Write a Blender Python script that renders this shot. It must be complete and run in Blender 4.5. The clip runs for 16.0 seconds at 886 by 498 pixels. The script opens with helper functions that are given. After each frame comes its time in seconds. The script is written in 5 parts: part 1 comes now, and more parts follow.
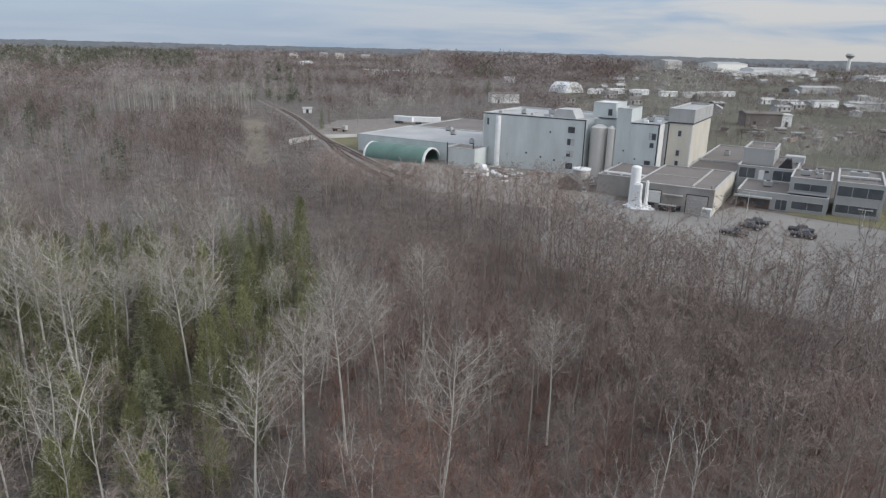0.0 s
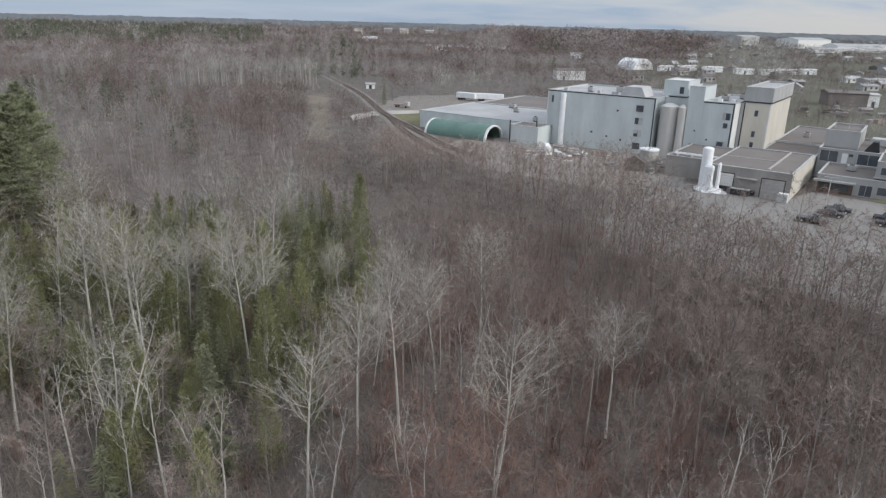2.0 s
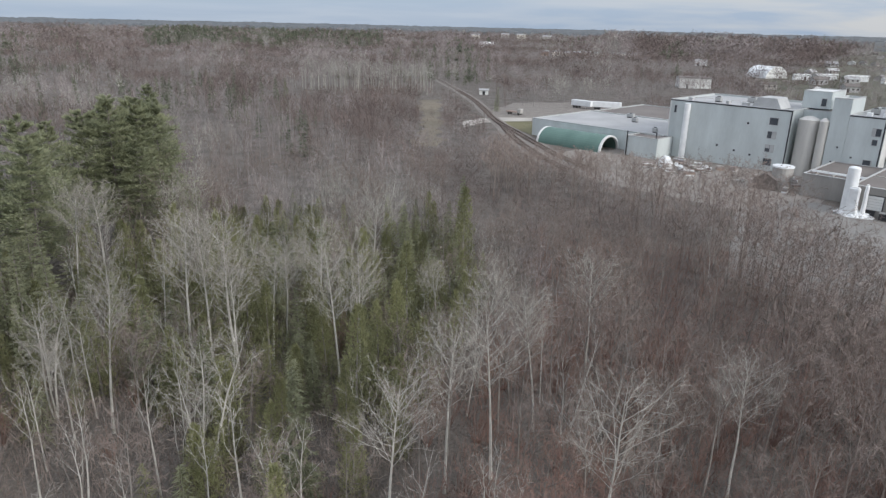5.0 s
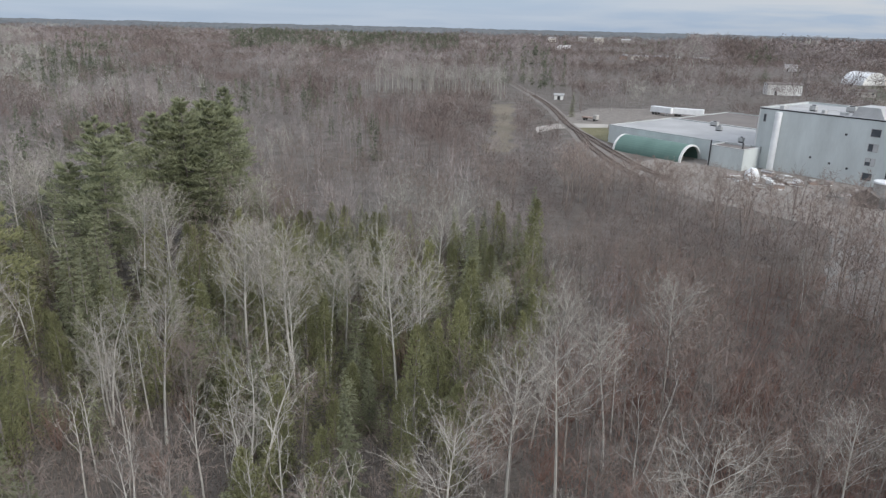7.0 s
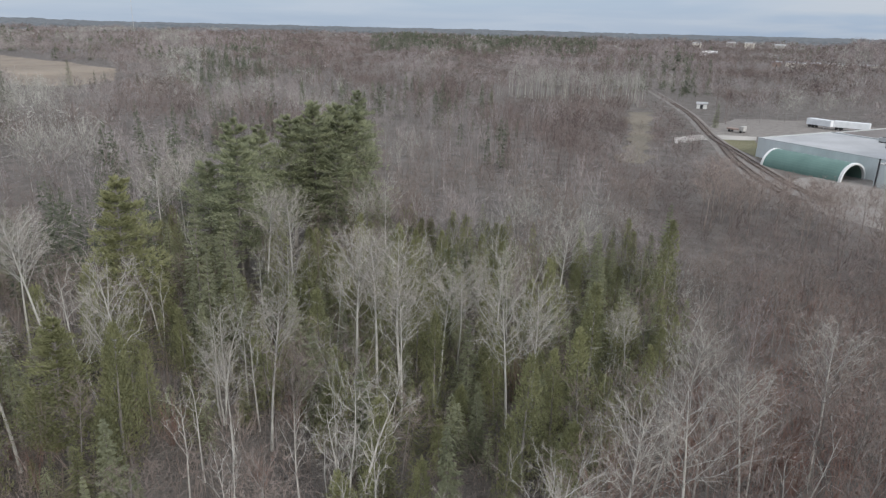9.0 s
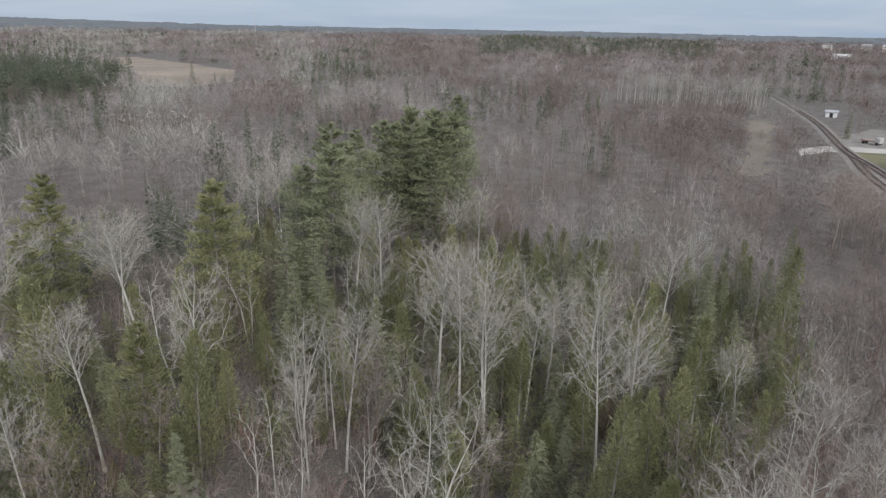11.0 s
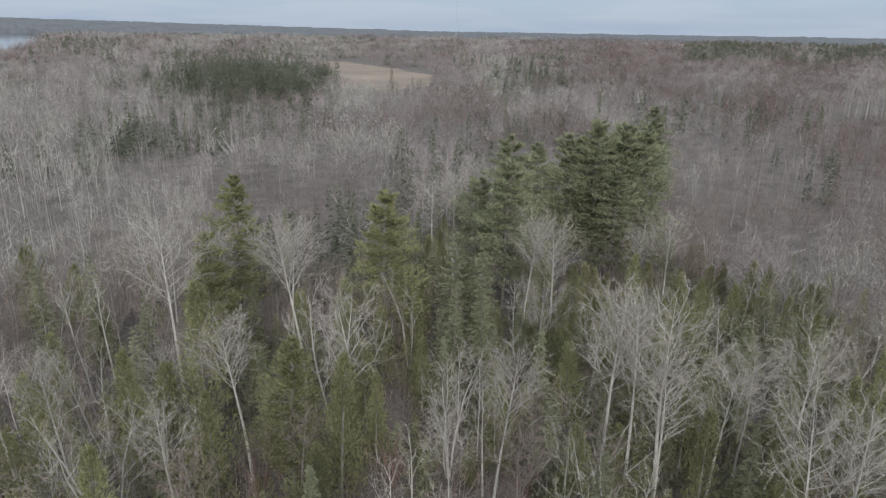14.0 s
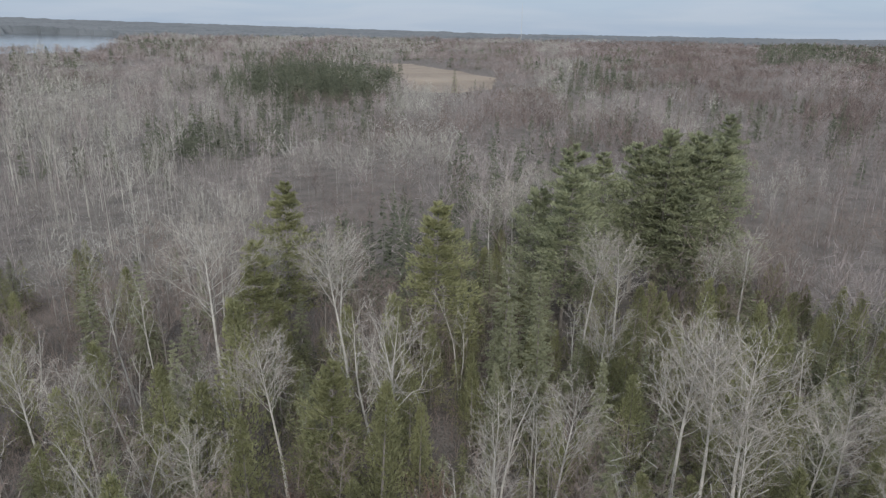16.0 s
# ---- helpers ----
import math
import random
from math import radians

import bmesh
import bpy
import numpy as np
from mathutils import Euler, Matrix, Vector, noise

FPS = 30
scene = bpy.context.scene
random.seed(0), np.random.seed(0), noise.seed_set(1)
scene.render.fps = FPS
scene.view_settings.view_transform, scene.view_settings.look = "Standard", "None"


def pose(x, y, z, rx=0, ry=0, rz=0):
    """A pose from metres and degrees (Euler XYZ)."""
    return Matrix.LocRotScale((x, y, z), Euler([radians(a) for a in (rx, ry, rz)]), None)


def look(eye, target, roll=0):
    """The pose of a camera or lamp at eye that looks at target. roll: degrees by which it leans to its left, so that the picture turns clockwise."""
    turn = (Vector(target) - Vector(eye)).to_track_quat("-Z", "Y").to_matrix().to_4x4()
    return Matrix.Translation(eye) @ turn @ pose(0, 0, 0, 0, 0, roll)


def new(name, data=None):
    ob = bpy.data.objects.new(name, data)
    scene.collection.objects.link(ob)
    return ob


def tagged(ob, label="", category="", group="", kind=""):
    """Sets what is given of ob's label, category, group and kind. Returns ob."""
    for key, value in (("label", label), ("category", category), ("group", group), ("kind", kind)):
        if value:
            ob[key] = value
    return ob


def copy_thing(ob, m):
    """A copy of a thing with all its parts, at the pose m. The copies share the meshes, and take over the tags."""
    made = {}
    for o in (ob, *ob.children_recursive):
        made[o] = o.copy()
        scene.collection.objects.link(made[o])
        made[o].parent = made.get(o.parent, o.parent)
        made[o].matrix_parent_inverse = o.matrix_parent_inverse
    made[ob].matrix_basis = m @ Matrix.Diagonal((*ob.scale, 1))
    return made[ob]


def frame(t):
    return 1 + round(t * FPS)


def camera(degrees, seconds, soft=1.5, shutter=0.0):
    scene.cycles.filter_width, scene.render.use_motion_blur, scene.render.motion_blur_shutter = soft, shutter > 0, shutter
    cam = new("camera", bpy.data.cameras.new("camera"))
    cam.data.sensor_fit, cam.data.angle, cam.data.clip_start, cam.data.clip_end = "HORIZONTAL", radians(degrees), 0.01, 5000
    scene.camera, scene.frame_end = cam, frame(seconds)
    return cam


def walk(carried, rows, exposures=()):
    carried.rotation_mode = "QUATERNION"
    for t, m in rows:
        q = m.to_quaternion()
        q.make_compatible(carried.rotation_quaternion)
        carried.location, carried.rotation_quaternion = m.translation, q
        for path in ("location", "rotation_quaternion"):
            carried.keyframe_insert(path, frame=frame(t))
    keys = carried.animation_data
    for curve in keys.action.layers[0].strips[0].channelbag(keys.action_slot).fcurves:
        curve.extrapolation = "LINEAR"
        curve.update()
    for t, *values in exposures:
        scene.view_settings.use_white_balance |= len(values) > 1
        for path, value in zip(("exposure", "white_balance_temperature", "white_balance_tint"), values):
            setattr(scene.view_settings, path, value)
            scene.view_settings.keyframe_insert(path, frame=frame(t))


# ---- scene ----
cam = camera(66.87, 16.0, soft=1.35)

# seconds, eye x, y, z, heading to the left, pitch up, lean to the left (degrees)
PATH = (
    (0.0, -0.00, -0.00, 31.00, 0.00, -16.74, 1.53),
    (0.5, -0.04, 0.30, 30.95, 1.25, -16.71, 1.50),
    (1.0, -0.03, 0.64, 30.89, 2.37, -17.18, 1.51),
    (1.5, -0.05, 1.07, 30.93, 3.73, -18.84, 1.49),
    (2.0, -0.11, 1.60, 30.89, 5.22, -18.79, 1.47),
    (2.5, -0.16, 2.23, 30.93, 7.15, -18.78, 1.45),
    (3.0, -0.24, 2.90, 30.91, 9.01, -18.72, 1.41),
    (3.5, -0.29, 3.63, 30.90, 10.65, -18.68, 1.38),
    (4.0, -0.32, 4.27, 30.92, 12.28, -18.65, 1.35),
    (6.5, -1.25, 8.51, 30.96, 19.03, -18.49, 1.37),
    (7.0, -1.49, 9.33, 31.00, 20.92, -18.48, 1.38),
    (7.5, -1.72, 10.17, 31.06, 21.53, -18.51, 1.44),
    (8.0, -2.12, 11.00, 31.04, 22.89, -18.44, 1.50),
    (8.5, -2.43, 11.79, 31.07, 27.35, -18.44, 1.44),
    (9.0, -2.68, 12.56, 31.12, 32.01, -18.41, 1.36),
    (11.5, -4.63, 16.49, 31.35, 42.75, -18.38, 1.15),
    (12.0, -5.16, 17.12, 31.38, 45.17, -18.33, 1.22),
    (12.5, -5.83, 17.88, 31.33, 47.79, -18.26, 1.22),
    (13.0, -6.42, 18.64, 31.39, 50.86, -18.28, 1.03),
    (13.5, -7.03, 19.36, 31.37, 53.98, -18.23, 0.90),
    (14.0, -7.72, 20.01, 31.39, 56.98, -18.20, 0.85),
    (14.5, -8.50, 20.56, 31.34, 59.66, -18.15, 0.85),
    (15.0, -9.20, 21.19, 31.36, 61.55, -18.12, 0.85),
    (15.5, -9.99, 21.78, 31.38, 61.99, -18.10, 0.82),
    (16.0, -10.84, 22.29, 31.42, 62.25, -18.09, 0.88),
)


def flown(x, y, z, yaw, pitch, roll):
    a, b = radians(yaw), radians(pitch)
    way = Vector((-math.sin(a) * math.cos(b), math.cos(a) * math.cos(b), math.sin(b)))
    return look((x, y, z), Vector((x, y, z)) + way, roll)


walk(cam, [(row[0], flown(*row[1:])) for row in PATH], ((0.0, -0.03), (2.0, 0.02), (4.0, 0.07), (7.0, 0.10), (9.0, 0.08), (11.5, 0.07), (16.0, 0.04)))

# ---- light ----
SUN_AZ, SUN_EL = radians(118), radians(28)  # clockwise from +y
world = bpy.data.worlds.new("sky")
scene.world = world
world.use_nodes = True
wn, wl = world.node_tree.nodes, world.node_tree.links
wn.clear()
w_out = wn.new("ShaderNodeOutputWorld")
w_back = wn.new("ShaderNodeBackground")
w_back.inputs["Strength"].default_value = 0.15
w_sky = wn.new("ShaderNodeTexSky")
w_sky.sky_type = "NISHITA"
w_sky.sun_disc = False
w_sky.sun_elevation, w_sky.sun_rotation = SUN_EL, SUN_AZ
w_sky.air_density, w_sky.dust_density, w_sky.ozone_density = 1.0, 0.6, 1.5
w_co = wn.new("ShaderNodeTexCoord")
w_map = wn.new("ShaderNodeMapping")
w_map.inputs["Scale"].default_value = (1.6, 1.6, 16.0)
w_noise = wn.new("ShaderNodeTexNoise")
w_noise.inputs["Scale"].default_value = 2.2
w_noise.inputs["Detail"].default_value = 6.0
w_noise.inputs["Distortion"].default_value = 0.5
w_ramp = wn.new("ShaderNodeValToRGB")
w_ramp.color_ramp.elements[0].position, w_ramp.color_ramp.elements[1].position = 0.30, 0.72
w_ramp.color_ramp.elements[0].color = (0.88, 0.88, 0.88, 1)
w_ramp.color_ramp.elements[1].color = (0.98, 0.98, 0.98, 1)
w_mix = wn.new("ShaderNodeMixRGB")
w_sep = wn.new("ShaderNodeSeparateXYZ")
w_up = wn.new("ShaderNodeMapRange")
w_up.inputs["From Min"].default_value, w_up.inputs["From Max"].default_value = 0.0, 0.75
w_veil = wn.new("ShaderNodeMixRGB")  # thin overcast, brighter overhead than at the horizon
w_band = wn.new("ShaderNodeMixRGB")  # blue-grey gaps and pale streaks of cloud
w_band.inputs["Color1"].default_value, w_band.inputs["Color2"].default_value = (2.14, 2.78, 3.80, 1), (2.76, 3.27, 4.04, 1)
w_step = wn.new("ShaderNodeMapRange")
w_step.inputs["From Min"].default_value, w_step.inputs["From Max"].default_value = 0.42, 0.60
wl.new(w_noise.outputs["Fac"], w_step.inputs["Value"])
wl.new(w_step.outputs["Result"], w_band.inputs["Fac"])
w_side = wn.new("ShaderNodeMapRange")  # cream cloud on the sun's side
w_side.inputs["From Min"].default_value, w_side.inputs["From Max"].default_value = -0.25, 0.40
w_warm = wn.new("ShaderNodeMixRGB")
w_warm.inputs["Color2"].default_value = (3.85, 3.88, 3.92, 1)
w_part = wn.new("ShaderNodeMath")
w_part.operation = "MULTIPLY"
wl.new(w_step.outputs["Result"], w_part.inputs[0])
wl.new(w_side.outputs["Result"], w_part.inputs[1])
wl.new(w_part.outputs[0], w_warm.inputs["Fac"])
wl.new(w_band.outputs[0], w_warm.inputs["Color1"])
wl.new(w_warm.outputs[0], w_veil.inputs["Color1"])
w_veil.inputs["Color2"].default_value = (6.65, 7.1, 7.95, 1)
wl.new(w_co.outputs["Generated"], w_sep.inputs[0])
wl.new(w_sep.outputs["Z"], w_up.inputs["Value"])
wl.new(w_sep.outputs["X"], w_side.inputs["Value"])
wl.new(w_up.outputs["Result"], w_veil.inputs["Fac"])
wl.new(w_veil.outputs[0], w_mix.inputs["Color2"])
for a, b in (
    (w_co.outputs["Generated"], w_map.inputs["Vector"]),
    (w_map.outputs["Vector"], w_noise.inputs["Vector"]),
    (w_noise.outputs["Fac"], w_ramp.inputs["Fac"]),
    (w_ramp.outputs["Color"], w_mix.inputs["Fac"]),
    (w_sky.outputs["Color"], w_mix.inputs["Color1"]),
    (w_mix.outputs["Color"], w_back.inputs["Color"]),
    (w_back.outputs["Background"], w_out.inputs["Surface"]),
):
    wl.new(a, b)
sun_data = bpy.data.lights.new("sun", "SUN")
sun_data.energy, sun_data.angle, sun_data.color = 2.2, radians(16), (1.0, 0.975, 0.945)
sun = new("sun", sun_data)
sun_way = Vector((math.sin(SUN_AZ) * math.cos(SUN_EL), math.cos(SUN_AZ) * math.cos(SUN_EL), math.sin(SUN_EL)))
sun.matrix_world = look(sun_way * 50 + Vector((0, 0, 60)), (0, 0, 60))


# ---- materials ----
def material(name, dark, light, scale=1.0, rough=0.85, metal=0.0, bump=0.0, detail=4.0, island=0.0, each=0.0, stretch=(1, 1, 1), fine=9.0):
    """A surface whose colour wanders between two tones by noise at two sizes; island and each: how far each piece or object differs."""
    m = bpy.data.materials.new(name)
    m.use_nodes = True
    n, l = m.node_tree.nodes, m.node_tree.links
    b = n["Principled BSDF"]
    b.inputs["Roughness"].default_value, b.inputs["Metallic"].default_value = rough, metal
    if island:
        b.inputs["Specular IOR Level"].default_value = 0.15  # bark and needles are matt
    co = n.new("ShaderNodeNewGeometry")
    mp = n.new("ShaderNodeMapping")
    mp.inputs["Scale"].default_value = stretch
    l.new(co.outputs["Position"], mp.inputs["Vector"])
    big, small = n.new("ShaderNodeTexNoise"), n.new("ShaderNodeTexNoise")
    big.inputs["Scale"].default_value, small.inputs["Scale"].default_value = scale, scale * fine
    big.inputs["Detail"].default_value, small.inputs["Detail"].default_value = detail, 3.0
    l.new(mp.outputs["Vector"], big.inputs["Vector"])
    l.new(mp.outputs["Vector"], small.inputs["Vector"])
    add = n.new("ShaderNodeMath")
    add.operation = "MULTIPLY_ADD"
    add.inputs[1].default_value = 0.45
    l.new(small.outputs["Fac"], add.inputs[0])
    scl = n.new("ShaderNodeMath")
    scl.operation = "MULTIPLY_ADD"
    scl.inputs[1].default_value, scl.inputs[2].default_value = 1.5, -0.475
    l.new(big.outputs["Fac"], scl.inputs[0])
    l.new(scl.outputs[0], add.inputs[2])
    last = add.outputs[0]
    for share, out in ((island, co.outputs["Random Per Island"]), (each, None)):
        if share:
            if out is None:
                out = n.new("ShaderNodeObjectInfo").outputs["Random"]
            more = n.new("ShaderNodeMath")
            more.operation = "MULTIPLY_ADD"
            more.inputs[1].default_value = share
            l.new(out, more.inputs[0])
            less = n.new("ShaderNodeMath")
            less.operation = "SUBTRACT"
            less.inputs[1].default_value = share / 2
            l.new(last, less.inputs[0])
            l.new(less.outputs[0], more.inputs[2])
            last = more.outputs[0]
    mix = n.new("ShaderNodeMixRGB")
    mix.use_clamp = True
    mix.inputs["Color1"].default_value, mix.inputs["Color2"].default_value = (*dark, 1), (*light, 1)
    cl = n.new("ShaderNodeClamp")
    l.new(last, cl.inputs["Value"])
    l.new(cl.outputs[0], mix.inputs["Fac"])
    l.new(mix.outputs[0], b.inputs["Base Color"])
    if bump:
        bp = n.new("ShaderNodeBump")
        bp.inputs["Strength"].default_value, bp.inputs["Distance"].default_value = bump, 0.5 / scale
        l.new(add.outputs[0], bp.inputs["Height"])
        l.new(bp.outputs["Normal"], b.inputs["Normal"])
    return m


def cladding(name, tone, rib=3.0, rough=0.5, metal=0.0, grime=0.12):
    """Profiled metal sheet: upright ribs as relief, faint streaks and patches."""
    m = material(name, [c * (1 - grime * 1.6) for c in tone], [c * (1 + grime) for c in tone], 0.35, rough, metal, 0, 5, stretch=(1, 1, 0.25))
    n, l = m.node_tree.nodes, m.node_tree.links
    co = n.new("ShaderNodeTexCoord")
    wave = n.new("ShaderNodeTexWave")
    wave.bands_direction = "DIAGONAL"
    mp = n.new("ShaderNodeMapping")
    mp.inputs["Scale"].default_value = (1, 1, 0)
    wave.inputs["Scale"].default_value = rib
    l.new(co.outputs["Object"], mp.inputs["Vector"])
    l.new(mp.outputs["Vector"], wave.inputs["Vector"])
    bp = n.new("ShaderNodeBump")
    bp.inputs["Strength"].default_value, bp.inputs["Distance"].default_value = 0.35, 0.05
    l.new(wave.outputs["Fac"], bp.inputs["Height"])
    l.new(bp.outputs["Normal"], n["Principled BSDF"].inputs["Normal"])
    return m


def foliage(m):
    """Thin needles and sprays pass part of the light on."""
    n, l = m.node_tree.nodes, m.node_tree.links
    b, out = n["Principled BSDF"], n["Material Output"]
    through_leaf, mix = n.new("ShaderNodeBsdfTranslucent"), n.new("ShaderNodeMixShader")
    mix.inputs["Fac"].default_value = 0.40
    l.new(b.inputs["Base Color"].links[0].from_socket, through_leaf.inputs["Color"])
    l.new(b.outputs["BSDF"], mix.inputs[1])
    l.new(through_leaf.outputs["BSDF"], mix.inputs[2])
    l.new(mix.outputs[0], out.inputs["Surface"])
    return m


M = {
    "floor": material("forest_floor", (0.078, 0.068, 0.059), (0.208, 0.182, 0.160), 0.22, 0.95, bump=0.6, fine=14),
    "pale_bark": material("pale_bark", (0.28, 0.267, 0.240), (0.59, 0.567, 0.518), 1.2, 0.8, each=0.25, island=0.2),
    "pale_twig": material("pale_twig", (0.208, 0.188, 0.162), (0.435, 0.398, 0.350), 0.6, 0.85, each=0.25, island=0.35),
    "brown_bark": material("brown_bark", (0.12, 0.108, 0.096), (0.31, 0.284, 0.256), 1.2, 0.85, each=0.5, island=0.2),
    "brown_twig": material("brown_twig", (0.122, 0.096, 0.083), (0.325, 0.265, 0.232), 0.5, 0.85, each=0.4, island=0.4),
    "dark_bark": material("dark_bark", (0.140, 0.115, 0.100), (0.350, 0.296, 0.260), 1.2, 0.85, each=0.4, island=0.2),
    "dark_twig": material("dark_twig", (0.156, 0.126, 0.110), (0.400, 0.328, 0.290), 0.5, 0.85, each=0.4, island=0.4),
    "red_twig": material("red_twig", (0.125, 0.079, 0.064), (0.340, 0.218, 0.180), 0.4, 0.85, each=0.4, island=0.4),
    "spruce": foliage(material("spruce_needles", (0.160, 0.172, 0.112), (0.355, 0.360, 0.230), 0.5, 0.8, each=0.4, island=0.4)),
    "cedar": foliage(material("cedar_sprays", (0.155, 0.159, 0.086), (0.362, 0.362, 0.195), 0.5, 0.8, each=0.5, island=0.4)),
    "pine": foliage(material("pine_needles", (0.172, 0.190, 0.122), (0.405, 0.420, 0.262), 0.4, 0.8, each=0.3, island=0.4)),
    "pine_light": foliage(material("young_pine_needles", (0.165, 0.172, 0.090), (0.370, 0.368, 0.198), 0.4, 0.8, each=0.4, island=0.4)),
    "fir_far": foliage(material("distant_needles", (0.088, 0.101, 0.072), (0.225, 0.236, 0.168), 0.08, 0.85, island=0.5)),
    "wood": material("brown_woods", (0.120, 0.106, 0.100), (0.450, 0.400, 0.382), 0.09, 0.9, island=0.35, detail=3, fine=4),
    "wood_pale": material("pale_woods", (0.165, 0.158, 0.140), (0.505, 0.488, 0.438), 0.09, 0.9, island=0.4, detail=3, fine=4),
    "wood_far": material("distant_woods", (0.145, 0.127, 0.122), (0.405, 0.352, 0.336), 0.03, 0.95, island=0.3, detail=4, fine=4),
    "wood_red": material("russet_woods", (0.074, 0.059, 0.054), (0.262, 0.208, 0.190), 0.09, 0.9, island=0.35, detail=3, fine=4),
    # bluish cast of the far canopy is haze mixed into the base colour
    "ridge": material("far_ridge_haze_toned", (0.070, 0.078, 0.082), (0.150, 0.160, 0.165), 0.006, 0.95, detail=5),
    "brick": material("brown_brick", (0.090, 0.066, 0.056), (0.165, 0.124, 0.104), 0.3, 0.9, fine=20),
    "asphalt": material("worn_asphalt", (0.145, 0.138, 0.128), (0.285, 0.272, 0.254), 0.06, 0.92, bump=0.2, detail=7, fine=25),
    "gravel": material("gravel", (0.17, 0.15, 0.13), (0.36, 0.33, 0.30), 0.12, 0.95, bump=0.4, fine=30),
    "pale_gravel": material("pale_gravel", (0.30, 0.275, 0.245), (0.52, 0.485, 0.44), 0.15, 0.95, bump=0.3, fine=30),
    "grass": material("dormant_grass", (0.085, 0.085, 0.040), (0.23, 0.205, 0.115), 0.10, 0.95, bump=0.4, fine=20),
    "town": material("town_ground", (0.052, 0.054, 0.036), (0.140, 0.132, 0.092), 0.03, 0.95, detail=6, fine=12),
    "straw": material("straw_grass", (0.16, 0.128, 0.097), (0.32, 0.262, 0.20), 0.02, 0.95, bump=0.3, fine=10),
    "dry_grass": material("dry_grass", (0.115, 0.100, 0.076), (0.235, 0.200, 0.150), 0.05, 0.95, bump=0.3, fine=16),
    "blue_clad": cladding("blue_grey_cladding", (0.575, 0.615, 0.605)),
    "cream_clad": cladding("cream_cladding", (0.62, 0.58, 0.50)),
    "grey_clad": cladding("grey_cladding", (0.42, 0.42, 0.41)),
    "white_trim": material("white_trim", (0.60, 0.60, 0.58), (0.80, 0.80, 0.78), 0.4, 0.5),
    # streaked grey, darkened to hold the shade on the low store's front
    "dock_wall": cladding("shaded_weathered_wall", (0.315, 0.300, 0.280), grime=0.2),
    "office": cladding("grey_office_panels", (0.36, 0.365, 0.36)),
    "coping": material("grey_coping", (0.36, 0.36, 0.36), (0.55, 0.55, 0.54), 0.4, 0.5),
    "roof_grey": material("grey_roof", (0.30, 0.30, 0.30), (0.46, 0.46, 0.46), 0.12, 0.85, fine=16),
    "roof_brown": material("brown_gravel_roof", (0.125, 0.110, 0.101), (0.215, 0.192, 0.177), 0.10, 0.95, fine=20),
    "green": material("green_fabric", (0.082, 0.150, 0.128), (0.135, 0.225, 0.192), 0.25, 0.65, stretch=(1, 1, 0.3)),
    "concrete": material("concrete", (0.30, 0.285, 0.265), (0.48, 0.46, 0.43), 0.3, 0.9, bump=0.2),
    "steel": material("bare_steel", (0.46, 0.44, 0.41), (0.66, 0.64, 0.60), 0.5, 0.45, 0.25, stretch=(1, 1, 0.15)),
    "tank_white": material("tank_white", (0.68, 0.69, 0.69), (0.86, 0.87, 0.87), 0.8, 0.4),
    "dark": material("dark_opening", (0.018, 0.018, 0.02), (0.045, 0.045, 0.05), 0.6, 0.7),
    # base lifted from near black in place of reflected sky
    "glass": material("dark_glass", (0.050, 0.058, 0.068), (0.110, 0.120, 0.134), 0.5, 0.15),
    "ballast": material("ballast", (0.155, 0.138, 0.122), (0.28, 0.252, 0.226), 0.4, 0.95, bump=0.4, fine=20),
    "rail": material("rusty_rail", (0.10, 0.065, 0.05), (0.20, 0.14, 0.11), 1.5, 0.6, 0.5),
    "sleeper": material("rail_sleeper", (0.12, 0.10, 0.09), (0.24, 0.21, 0.19), 1.5, 0.9, island=0.3),
    "black_paint": material("black_car_paint", (0.022, 0.022, 0.024), (0.055, 0.052, 0.052), 0.7, 0.22),
    "tyre": material("tyre_rubber", (0.015, 0.015, 0.015), (0.035, 0.035, 0.035), 2.0, 0.85),
    "water": material("lake_water", (0.03, 0.045, 0.06), (0.05, 0.07, 0.09), 0.01, 0.08),
    "rust_clad": material("rusty_sheet", (0.22, 0.15, 0.12), (0.42, 0.33, 0.28), 0.3, 0.8),
}


# ---- mesh helpers ----
def mesh_of(name, verts, faces, mat, smooth=False):
    """A mesh from arrays of corners and of triangles or quads."""
    verts, faces = np.asarray(verts, np.float32), np.asarray(faces, np.int32)
    me = bpy.data.meshes.new(name)
    k = faces.shape[1]
    me.vertices.add(len(verts))
    me.vertices.foreach_set("co", verts.ravel())
    me.loops.add(faces.size)
    me.loops.foreach_set("vertex_index", faces.ravel())
    me.polygons.add(len(faces))
    me.polygons.foreach_set("loop_start", np.arange(len(faces), dtype=np.int32) * k)
    me.polygons.foreach_set("use_smooth", np.full(len(faces), smooth))
    me.materials.append(mat)
    me.update(calc_edges=True)
    return me


def part(name, bm, mat, parent, label=""):
    """A bmesh or a mesh as one mesh object under a thing or a part."""
    if isinstance(bm, bmesh.types.BMesh):
        me = bpy.data.meshes.new(name)
        bm.normal_update()
        bm.to_mesh(me)
        bm.free()
        me.materials.append(mat)
    else:
        me = bm
    ob = new(name, me)
    ob.parent = parent
    return tagged(ob, label) if label else ob


def root(name, m, label, category, group="", kind=""):
    ob = new(name)
    ob.matrix_basis = m
    return tagged(ob, label, category, group, kind)


